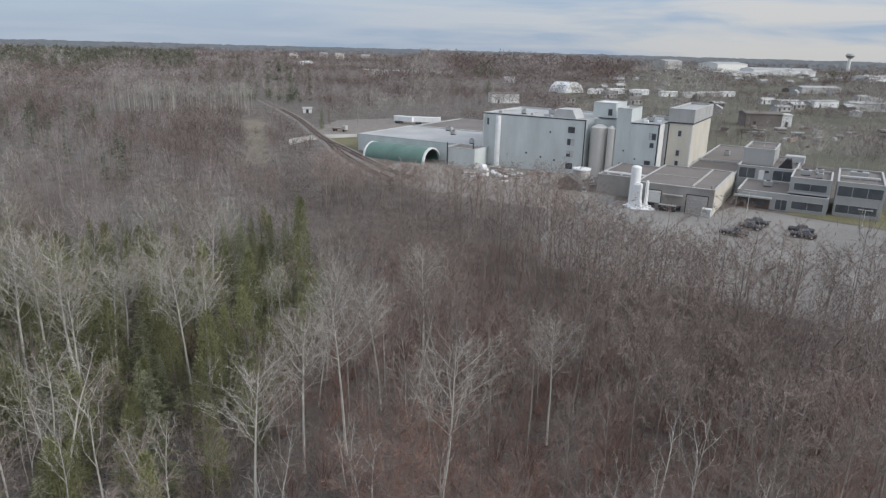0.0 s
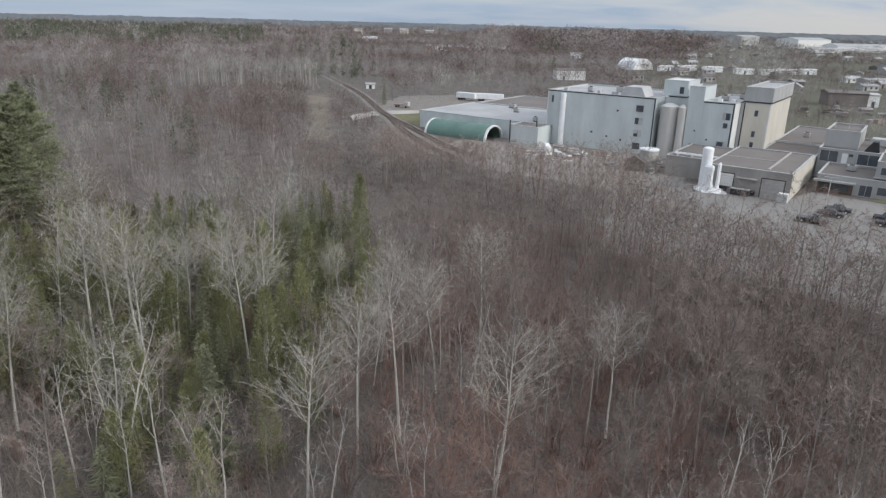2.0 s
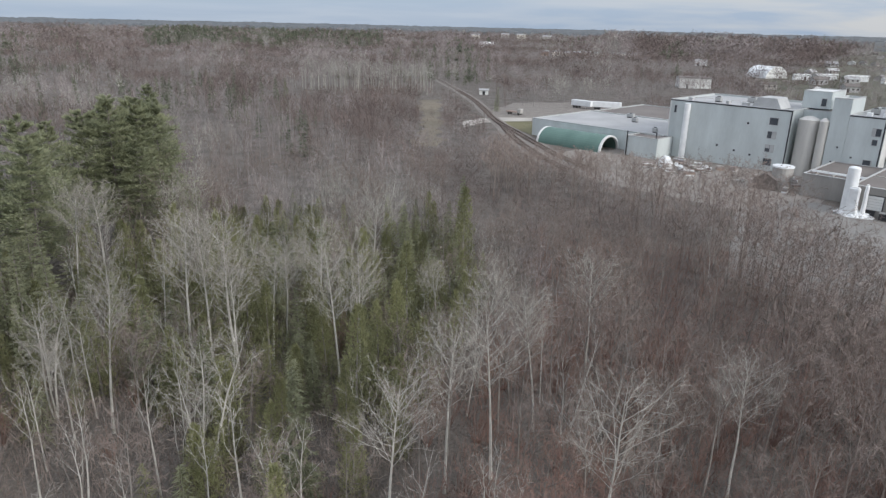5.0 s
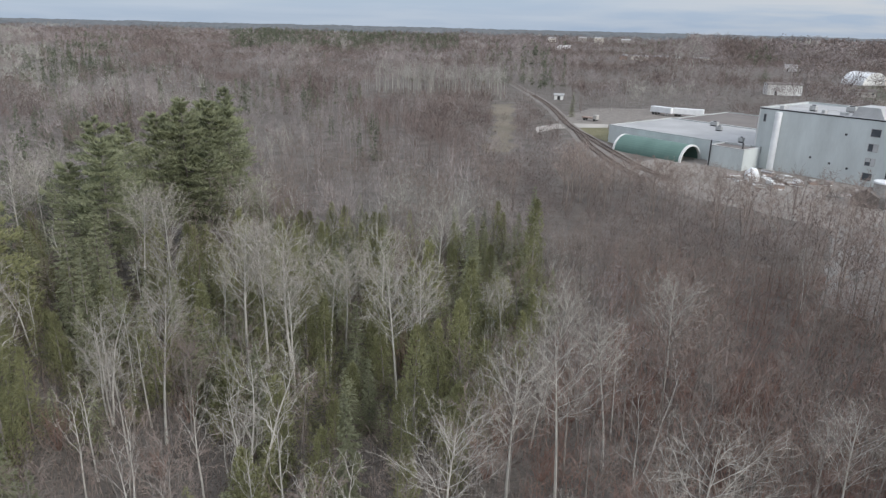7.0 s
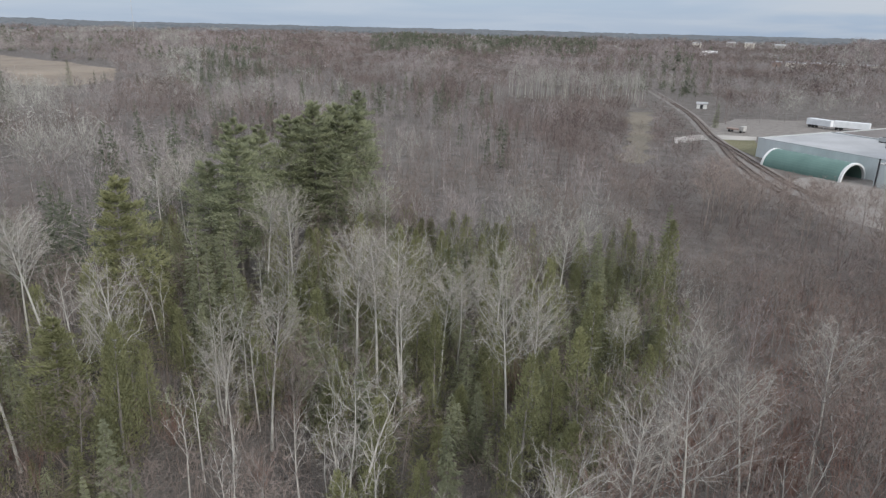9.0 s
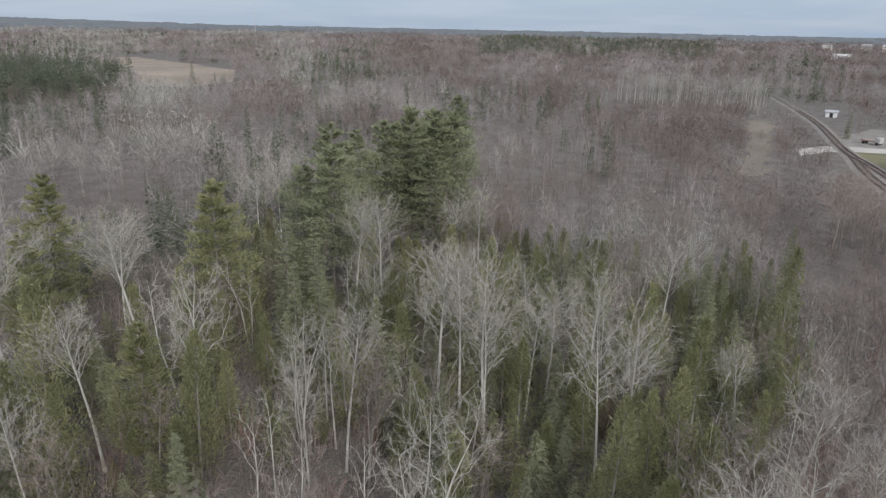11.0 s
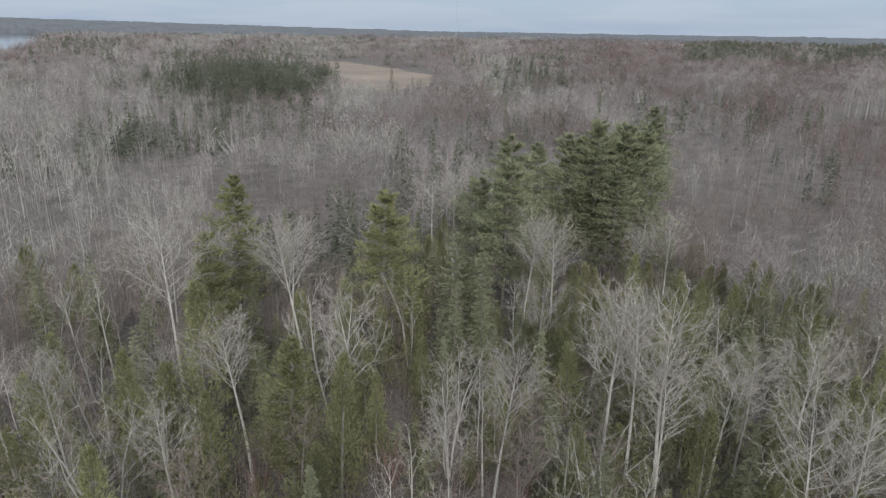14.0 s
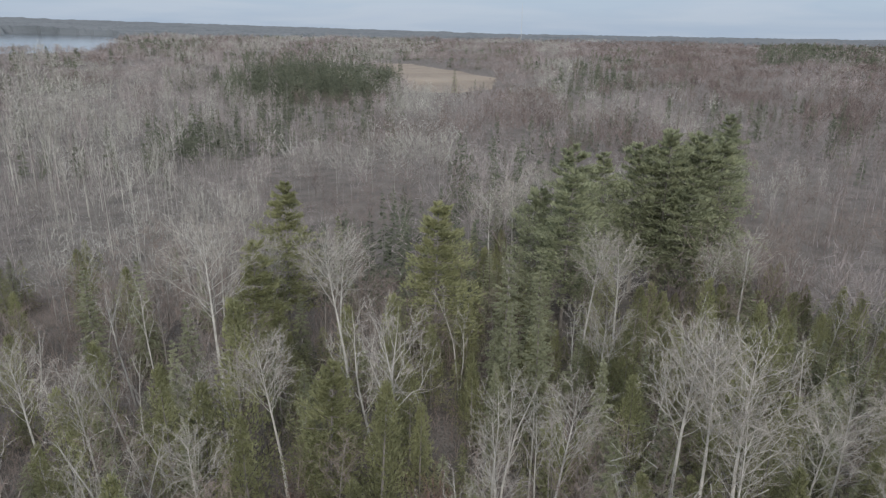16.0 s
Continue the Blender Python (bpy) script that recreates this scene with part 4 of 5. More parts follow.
def walls_and_roof(ob, x0, y0, x1, y1, h, clad, roof, z0=0.0, curb=0.35, trim="coping"):
    """Four clad walls with thickness, a roof deck below the parapet and a coping round it."""
    t = 0.25
    for b in ((x0, y0, x1, y0 + t), (x0, y1 - t, x1, y1), (x0, y0 + t, x0 + t, y1 - t), (x1 - t, y0 + t, x1, y1 - t)):
        part("wall", box(b[0], b[1], z0, b[2], b[3], h), M[clad], ob)
    part("roof", box(x0 + t, y0 + t, h - curb - 0.2, x1 - t, y1 - t, h - curb), M[roof], ob, "flat roof")
    bm = bmesh.new()
    c = 0.06
    box(x0 - c, y0 - c, h, x1 + c, y0 + t + c, h + 0.12, bm), box(x0 - c, y1 - t - c, h, x1 + c, y1 + c, h + 0.12, bm)
    box(x0 - c, y0 + t + c, h, x0 + t + c, y1 - t - c, h + 0.12, bm), box(x1 - t - c, y0 + t + c, h, x1 + c, y1 - t - c, h + 0.12, bm)
    part("coping", bm, M[trim], ob)


def window(ob, x, z, w, h, y, face="front", mullions=0, frame="grey_clad"):
    """A window on a wall: a proud frame with a dark pane set in it. face front: wall y; face side: wall x = y, at y = x."""
    def put(a0, z0, a1, z1, d0, d1, bm):
        if face == "front":
            box(a0, y - d1, z0, a1, y - d0, z1, bm)
        else:
            box(y + d0, a0, z0, y + d1, a1, z1, bm)
    bm, f = bmesh.new(), 0.09
    put(x, z, x + w, z + f, 0, 0.10, bm), put(x, z + h - f, x + w, z + h, 0, 0.10, bm)
    put(x, z + f, x + f, z + h - f, 0, 0.10, bm), put(x + w - f, z + f, x + w, z + h - f, 0, 0.10, bm)
    for i in range(mullions):
        c = x + w * (i + 1) / (mullions + 1)
        put(c - 0.04, z + f, c + 0.04, z + h - f, 0.045, 0.09, bm)
    fr = part("window", bm, M[frame], ob)
    bm = bmesh.new()
    put(x + f, z + f, x + w - f, z + h - f, 0.005, 0.04, bm)
    part("pane", bm, M["glass"], fr)


main = building("process_building", "tall windowless factory block clad in blue-grey metal sheet")
walls_and_roof(main, -65.1, 27, -35.8, 52, 14.2, "blue_clad", "roof_grey")
for z, w in ((10.6, 2.0), (7.5, 2.0), (4.45, 2.0), (1.3, 2.0)):
    window(main, -40.6, z, w, 1.7, 27)
window(main, -63.9, 11.0, 0.7, 1.9, 27)
bm = drum(-60.2, 26.4, 0.2, 13.6, 0.75, n=20)
part("duct", bm, M["tank_white"], main, "bright white standing duct")
for a, z in ((-45.5, 10.2), (-47.8, 3.5), (-44.0, 3.0), (-52.0, 4.2)):
    part("vent", box(a, 26.9, z, a + 0.45, 27, z + 0.45), M["dark"], main, "small dark wall vent")
bm = box(-46.2, 29.6, 13.95, -39.4, 36, 16.3)
for v in bm.verts:
    if v.co.z > 15:
        v.co.x = -42.8 + (v.co.x + 42.8) * 0.62
part("roof_hood", bm, M["coping"], main, "pale trapezoid roof hood")



def dress(ob, x0, y0, x1, h, dark_corners=(), pale_corners=()):
    """Flashing under a front's coping and corner strips, a little proud of the wall."""
    part("flashing", box(x0 + 0.02, y0 - 0.05, h - 0.26, x1 - 0.02, y0 - 0.004, h - 0.03), M["dark"], ob, "dark flashing under the coping")
    for strips, m in ((dark_corners, "dark"), (pale_corners, "white_trim")):
        for x in strips:
            part("corner_strip", box(x - 0.14, y0 - 0.06, 0.02, x + 0.14, y0 - 0.004, h - 0.28), M[m], ob)


def blind(ob, x, z, w, h, y):
    """A pale blind drawn behind part of a window."""
    part("blind", box(x, y - 0.055, z, x + w, y - 0.042, z + h), M["coping"], ob, "pale drawn blind")


dress(main, -65.1, 27, -35.8, 14.2, (-36.02,), (-64.9,))
blind(main, -39.6, 7.6, 0.9, 1.5, 27)
blind(main, -39.5, 4.55, 0.8, 1.5, 27)
blind(main, -40.5, 5.3, 0.9, 0.75, 27)
for u, w in ((-62, 1.1), (-52.5, 0.8), (-48.6, 1.4)):
    part("roof_hatch", box(u, 30, 13.95, u + w, 31.2, 14.75, bevel=0.04), M["coping"], main)
for k in range(10):
    part("rail_post", drum(-64 + 2.2 * k, 29.2, 13.94, 15.0, 0.03, n=6), M["steel"], main)
part("top_rail", box(-64, 29.17, 14.98, -44.2, 29.23, 15.04), M["steel"], main)

lift = building("elevator_block", "higher blue-grey factory block with a stepped top")
walls_and_roof(lift, -28.4, 27.96, -24.82, 37.6, 17.6, "blue_clad", "roof_grey")
link = building("link_block", "blue-grey factory part between two blocks")
walls_and_roof(link, -35.74, 33.4, -28.46, 52, 14.1, "blue_clad", "roof_grey")
high = building("penthouse_block", "blue-grey rooftop block behind the silos")
walls_and_roof(high, -37.2, 36, -31.2, 46, 18.1, "blue_clad", "white_trim", 14.36, curb=0.06)
window(high, -33.2, 14.9, 1.2, 1.8, 36)
east = building("packing_block", "blue-grey factory block with a few windows")
walls_and_roof(east, -24.78, 28, -17.7, 52, 14.4, "blue_clad", "roof_grey")
for x, z, w, h in ((-20.1, 10.5, 1.75, 1.7), (-19.8, 8.6, 1.1, 1.3), (-20.7, 4.1, 1.75, 1.4)):
    window(east, x, z, w, h, 28)
dress(east, -24.78, 28, -17.7, 14.4, (-17.92,))
# side wall faces the sun: its brightness is laid on as white
part("sunlit_side_panel", box(-17.696, 28.1, 0.02, -17.64, 32.8, 14.3), M["white_trim"], east, "pale panel for the sunlit side wall")
blind(east, -20.0, 10.6, 0.6, 1.5, 28)
blind(east, -19.2, 4.2, 0.2, 1.2, 28)
for u, v in ((-22.6, 31.5), (-19.8, 33.0)):
    part("roof_hatch", box(u, v, 14.06, u + 1.0, v + 1.0, 14.9, bevel=0.05), M["tank_white"], east)
for u, z in ((-26.9, 3.9), (-23.2, 5.4), (-26.2, 7.2)):
    part("vent", box(u, 27.85, z, u + 0.35, 27.955, z + 0.35), M["dark"], lift, "small dark wall vent")
tower = building("cream_tower", "square cream-clad factory tower with a grey top storey")
walls_and_roof(tower, -16.9, 33, -11.1, 58, 14.4, "cream_clad", "roof_grey")
walls_and_roof(tower, -17.0, 32.8, -10.9, 58.2, 18.0, "grey_clad", "roof_grey", 14.53)
part("infill", box(-17.62, 33.06, 0.02, -16.92, 33.3, 14.2), M["coping"], tower)
part("corner_strip", box(-11.34, 32.94, 0.02, -11.06, 32.996, 14.3), M["white_trim"], tower)
part("corner_strip", box(-16.88, 32.94, 0.02, -16.6, 32.996, 14.3), M["dark"], tower)
part("flashing", box(-17.04, 32.74, 14.56, -10.86, 32.79, 14.84), M["dark"], tower, "dark flashing between the storeys")
part("flashing", box(-10.89, 32.8, 14.56, -10.84, 58.2, 14.84), M["dark"], tower, "dark flashing between the storeys")
for u in (-15.0, -13.0):
    part("panel_seam", box(u - 0.05, 32.76, 14.9, u + 0.05, 32.797, 17.7), M["coping"], tower)
for v in (38, 43, 48, 53):
    part("panel_seam", box(-10.897, v - 0.05, 14.9, -10.86, v + 0.05, 17.7), M["coping"], tower)
for u, v, top in ((-16.2, 34, 19.4), (-12.0, 34, 18.9), (-12.2, 44, 19.8)):
    part("antenna", drum(u, v, 17.3, top, 0.05, 0.03, n=6), M["steel"], tower)
for z in (11.4, 6.6, 4.0):
    window(tower, -14.4, z, 0.9, 1.5, 33)
window(tower, 39, 3.6, 1.0, 1.2, -11.1, "side")
for i, (x, y, r) in enumerate(((-32.9, 29.3, 2.2), (-29.5, 28.3, 0.98))):
    s = root("silo", PLANT @ pose(x, y, 0), "tall weathered steel silo against the factory", "silo", "silos at the factory")
    part("shell", drum(0, 0, 0, 12.5, r, n=28), M["steel"], s)
    part("cap", drum(0, 0, 12.5, 13.2, r, r * 0.35, n=28), M["steel"], s)
    for k in range(3):
        part("ladder_rung", box(r - 0.02, -0.2, 12.0 - 0.5 * k, r + 0.12, 0.2, 12.06 - 0.5 * k), M["dark"], s)
        part("hoop", drum(0, 0, 3 + 3.5 * k, 3.12 + 3.5 * k, r + 0.05, n=28), M["steel"], s)

ware = building("warehouse", "long low blue-grey warehouse with a flat roof", "warehouse")
walls_and_roof(ware, -107, 25.5, -65.5, 56, 5.0, "blue_clad", "roof_grey", curb=0.15)
rear = building("rear_warehouse", "low warehouse with a brown gravel roof", "warehouse")
walls_and_roof(rear, -106, 56.2, -60, 88, 5.0, "blue_clad", "roof_brown", curb=0.15)
annex = building("annex", "small blue-grey annex with a dark roof", "factory")
walls_and_roof(annex, -72, 19, -63.2, 26.8, 5.0, "blue_clad", "roof_brown", curb=0.15)

# green arched shelter
arch = root("arched_shelter", PLANT @ pose(-98, 20.6, 0), "green fabric half-round shelter with white end arches", "shelter")
N, RAD, LEN = 20, 4.5, 20.5


def half_shell(x0, x1, r0, r1):
    bm = bmesh.new()
    rows = []
    for x in (x0, x1):
        for r in (r0, r1):
            rows.append([bm.verts.new((x, -r * math.cos(math.pi * k / N), r * 0.88 * math.sin(math.pi * k / N))) for k in range(N + 1)])
    a, b, c, d = rows
    for k in range(N):
        for p, q in ((a, b), (b, d), (d, c), (c, a)):
            bm.faces.new((p[k], p[k + 1], q[k + 1], q[k]))
    for k in (0, N):
        bm.faces.new((a[k], b[k], d[k], c[k]))
    bmesh.ops.recalc_face_normals(bm, faces=bm.faces)
    return bm


part("cover", half_shell(0.5, LEN - 0.5, RAD - 0.08, RAD), M["green"], arch)
part("end_arch", half_shell(-0.1, 0.5, RAD - 0.35, RAD + 0.12), M["white_trim"], arch, "white end arch")
part("end_arch", half_shell(LEN - 0.5, LEN + 0.1, RAD - 0.35, RAD + 0.12), M["white_trim"], arch, "white end arch")

dock = building("loading_dock_building", "low cream and grey loading building with a brown roof", "factory")
walls_and_roof(dock, -15, 0, 0.5, 26, 5.2, "dock_wall", "roof_brown", curb=0.1)
part("side_cladding", box(0.5, 0, 0.02, 0.56, 26, 5.1), M["cream_clad"], dock, "cream side wall")
for x, w, z0, z1, m, tell in ((-12.3, 2.5, 1.3, 3.8, "white_trim", "pale roller door"), (-4.6, 4.0, 0.05, 3.7, "concrete", "grey roller door")):
    part("door_frame", box(x - 0.18, -0.05, z0, x + w + 0.18, -0.002, z1 + 0.18), M["dark"], dock, "dark door frame")
    d = part("dock_door", box(x, -0.10, z0, x + w, -0.052, z1), M[m], dock, tell)
    for k in range(1, 5):
        part("panel_seam", box(x, -0.115, z0 + (z1 - z0) * k / 5 - 0.02, x + w, -0.101, z0 + (z1 - z0) * k / 5 + 0.02), M["grey_clad"], d)
for x in (-12.2, -8.8, -7.0):
    part("dock_bumper", box(x, -0.35, 0.3, x + 1.5, -0.002, 1.25), M["dark"], dock, "black rubber dock bumper")
part("canopy", box(-9.3, -0.9, 3.3, -5.4, -0.002, 3.45), M["grey_clad"], dock)
west = building("low_store", "low grey store beside the silos", "factory")
walls_and_roof(west, -25.8, 8, -15.05, 27, 4.4, "dock_wall", "roof_brown", curb=0.1)

for v, z in ((9.2, 4.75), (10.4, 4.75)):
    part("roof_pipe", box(-25.2, v, z, -15.4, v + 0.22, z + 0.22, bevel=0.05), M["tank_white"], west, "pale pipe along the roof")
for u in (-24, -21, -18):
    part("pipe_rest", box(u, 9.0, 4.28, u + 0.2, 10.8, 4.75), M["steel"], west)

low = building("low_factory", "low factory wing with a dark roof and pale parapets", "factory")
walls_and_roof(low, -11, 46.3, 0.4, 80, 4.6, "grey_clad", "roof_brown", curb=0.2)
walls_and_roof(low, -11, 26.3, 0.4, 46.0, 4.4, "grey_clad", "roof_brown", curb=0.2)

# offices
core = building("office_core", "two-storey pale office part with a plant room", "office")
walls_and_roof(core, 0.6, 30, 13, 52, 6.4, "office", "roof_brown")
walls_and_roof(core, 0.8, 35.5, 7.6, 50, 9.8, "grey_clad", "roof_brown", 6.1)
window(core, 1.0, 3.6, 3.6, 2.5, 30, mullions=1)
part("service_door", box(5.3, 29.92, 3.55, 6.4, 29.998, 5.7), M["white_trim"], core, "white service door")
window(core, 6.5, 5.0, 1.0, 0.8, 30)
window(core, 8.2, 3.6, 4.2, 2.4, 30, mullions=1)
part("ladder", box(7.7, 38.5, 6.2, 7.76, 39.0, 9.8), M["steel"], core)
for a, z in ((1.6, 11.4), (4.4, 11.8), (6.8, 11.2)):
    part("antenna", drum(a, 44, 9.4, z, 0.05, 0.03, n=6), M["steel"], core)
front = building("reception_building", "single-storey grey reception building with dark window band", "office")
walls_and_roof(front, 3, 14.2, 20.2, 29.8, 3.5, "office", "roof_brown")
# flat dark brown panel on the wall below the canopy
part("under_canopy_panel", box(3.3, 14.12, 0.02, 9.6, 14.198, 2.1), M["brick"], front, "dark brown panel under the canopy")
window(front, 3.6, 0.5, 5.4, 1.3, 14.1, mullions=1, frame="brick")
part("canopy", box(2.6, 12.9, 2.25, 9.9, 14.198, 2.6), M["office"], front, "long pale canopy")
window(front, 10.6, 0.1, 2.3, 2.3, 14.2, mullions=1)
window(front, 13.6, 0.7, 5.9, 1.7, 14.2, mullions=1)
window(front, 15.0, 0.9, 3.2, 1.4, 20.2, "side", mullions=1)
upper = building("office_upper", "pale upper office storey with a long dark window", "office")
walls_and_roof(upper, 12.6, 17.0, 20.2, 29.6, 6.8, "office", "roof_brown", 3.62)
window(upper, 13.4, 4.2, 6.2, 1.6, 17.0, mullions=1)
part("eave", box(12.4, 16.6, 3.55, 20.35, 16.998, 3.8), M["roof_grey"], upper)
wing = building("office_wing", "two-storey pale office wing with dark window bands", "office")
walls_and_roof(wing, 21.2, 16.2, 29.6, 36, 7.0, "office", "roof_brown")
window(wing, 21.4, 4.1, 8.0, 2.2, 16.2, mullions=2)
window(wing, 21.5, 0.7, 7.4, 1.8, 16.2, mullions=2)
window(wing, 17.0, 4.1, 16.0, 2.0, 29.6, "side", mullions=8)

part("roof_curb", box(-4.3, 2.0, 5.08, -3.9, 25.6, 5.34), M["concrete"], dock, "pale roof curb")
part("roof_curb", box(-14.6, 12.0, 5.08, -4.4, 12.3, 5.26), M["concrete"], dock, "pale roof curb")
for u in (-8.9, -7.1):
    ob = root("waste_bin", PLANT @ pose(u, -1.1, 0.05), "dark steel waste bin beside the dock", "waste bin", "bins at the dock")
    part("body", box(-0.8, -0.6, 0.1, 0.8, 0.6, 1.25, bevel=0.04), M["dark"], ob)
    part("lid", box(-0.84, -0.64, 1.25, 0.84, 0.64, 1.33), M["grey_clad"], ob)
    for a in (-0.6, 0.6):
        part("skid", box(a - 0.06, -0.55, 0, a + 0.06, 0.55, 0.1), M["steel"], ob)
ob = root("utility_cabinet", PLANT @ pose(-0.3, -1.4, 0.05), "white utility cabinet at the dock's corner", "cabinet")
part("body", box(-0.9, -0.6, 0.1, 0.9, 0.6, 1.7, bevel=0.05), M["white_trim"], ob)
part("plinth", box(-1.0, -0.7, 0, 1.0, 0.7, 0.1), M["concrete"], ob)
part("door", box(-0.8, -0.64, 0.25, 0.8, -0.605, 1.6), M["coping"], ob)

# standing tanks in a spread of ice
pad = root("tank_pad", PLANT @ pose(-13.6, -1.4, 0), "white icy mound round the frosted tanks", "ice mound")
bm = bmesh.new()
bmesh.ops.create_icosphere(bm, subdivisions=4, radius=1.0)
for v in bm.verts:
    k = 1 + 0.22 * noise.noise(v.co * 2.6) + 0.10 * noise.noise(v.co * 7)
    v.co = Vector((v.co.x * 3.2 * k, v.co.y * 1.9 * k, 0.05 + (max(v.co.z, 0) ** 1.6) * 1.0 * k))
part("ice", bm, M["tank_white"], pad)
s = root("gas_tank", PLANT @ pose(-15.0, -0.9, 0.3), "tall white upright storage tank in ice", "tank", "white tanks by the dock")
part("shell", drum(0, 0, 0.0, 8.0, 1.1, 1.02, n=28), M["tank_white"], s)
bm = bmesh.new()
bmesh.ops.create_uvsphere(bm, u_segments=28, v_segments=10, radius=1.02)
for v in bm.verts:
    v.co.z = v.co.z * 0.4 + 7.98
part("dome", bm, M["tank_white"], s)
for u, v, w, d, h in ((-14.0, -2.1, 1.7, 1.1, 4.9), (-12.3, -1.5, 0.62, 0.9, 5.5)):
    s = root("vaporizer", PLANT @ pose(u, v, 0.3), "frosted white upright vaporizer block in ice", "vaporizer", "frosted blocks by the dock")
    bm = box(-w / 2, -d / 2, 0, w / 2, d / 2, h, bevel=0.18)
    bmesh.ops.subdivide_edges(bm, edges=[e for e in bm.edges if e.calc_length() > 1.5], cuts=9, use_grid_fill=True)
    for q in bm.verts:
        grow = 1 + 0.5 * max(0, 1 - q.co.z / 1.6)
        q.co = Vector((q.co.x * grow, q.co.y * grow, q.co.z)) + Vector((noise.noise(q.co * 1.7), noise.noise(q.co * 1.7 + Vector((9, 0, 0))), 0)) * 0.09
    part("frost", bm, M["tank_white"], s)
    part("cap", box(-w * 0.35, -d * 0.35, h - 0.02, w * 0.35, d * 0.35, h + 0.12, bevel=0.04), M["white_trim"], s)


# ---- railway ----
def course(pts, step):
    """Even places along a smoothed line: x, y and heading."""
    pts = [Vector((*p, 0)) for p in pts]
    out = []
    for k in range(len(pts) - 1):
        p0, p1, p2, p3 = pts[max(k - 1, 0)], pts[k], pts[k + 1], pts[min(k + 2, len(pts) - 1)]
        n = max(2, int((p2 - p1).length / step))
        for i in range(n):
            t = i / n
            q = 0.5 * (2 * p1 + (p2 - p0) * t + (2 * p0 - 5 * p1 + 4 * p2 - p3) * t * t + (3 * p1 - p0 - 3 * p2 + p3) * t ** 3)
            out.append(q)
    return out


TRACKS = (
    ((-143, 470), (-105, 385), (-66.5, 298), (-43.5, 234), (-33, 211), (-21.5, 186), (-14, 171), (-6, 159)),
    ((-43.5, 234), (-39, 223), (-32, 201), (-25.3, 184), (-18, 168), (-12, 158)),
)
for line in TRACKS:
    way = course(line, 4.0)
    track = root("railway_track", pose(0, 0, 0), "rusty railway track on grey gravel ballast", "railway", "railway tracks")
    for side in (-0.75, 0.75):
        v, f = [], []
        for i, q in enumerate(way):
            d = (way[min(i + 1, len(way) - 1)] - way[max(i - 1, 0)]).normalized()
            n = Vector((d.y, -d.x, 0))
            c = q + n * side
            for a, z in ((-0.06, 0.30), (0.06, 0.30), (0.06, 0.48), (-0.06, 0.48)):
                v.append(c + n * a + Vector((0, 0, z)))
            if i:
                for s in range(4):
                    f.append(((i - 1) * 4 + s, (i - 1) * 4 + (s + 1) % 4, i * 4 + (s + 1) % 4, i * 4 + s))
        part("rail", mesh_of("rail", v, f, M["rail"]), M["rail"], track)
    v, f = [], []
    for i, q in enumerate(way):
        d = (way[min(i + 1, len(way) - 1)] - way[max(i - 1, 0)]).normalized()
        n = Vector((d.y, -d.x, 0))
        v += [q - n * 2.6 + Vector((0, 0, 0.02)), q - n * 1.5 + Vector((0, 0, 0.2)), q + n * 1.5 + Vector((0, 0, 0.2)), q + n * 2.6 + Vector((0, 0, 0.02))]
        if i:
            f += [((i - 1) * 4 + s, (i - 1) * 4 + s + 1, i * 4 + s + 1, i * 4 + s) for s in range(3)]
    part("ballast", mesh_of("ballast", v, f, M["ballast"]), M["ballast"], track, "grey gravel bed")
    near = [q for q in course(line, 0.75) if q.y < 330]
    v, f = [], []
    for i, q in enumerate(near[:-1]):
        d = (near[i + 1] - q).normalized()
        n = Vector((d.y, -d.x, 0))
        b = len(v)
        for z in (0.14, 0.29):
            v += [q + n * 1.3 * a + d * 0.13 * c + Vector((0, 0, z)) for a, c in ((-1, -1), (1, -1), (1, 1), (-1, 1))]
        f += [(b + 4, b + 5, b + 6, b + 7)] + [(b + s, b + (s + 1) % 4, b + 4 + (s + 1) % 4, b + 4 + s) for s in range(4)]
    tagged(part("sleeper", mesh_of("sleeper", v, f, M["sleeper"]), M["sleeper"], track, "dark timber sleepers"), kind="stuff")


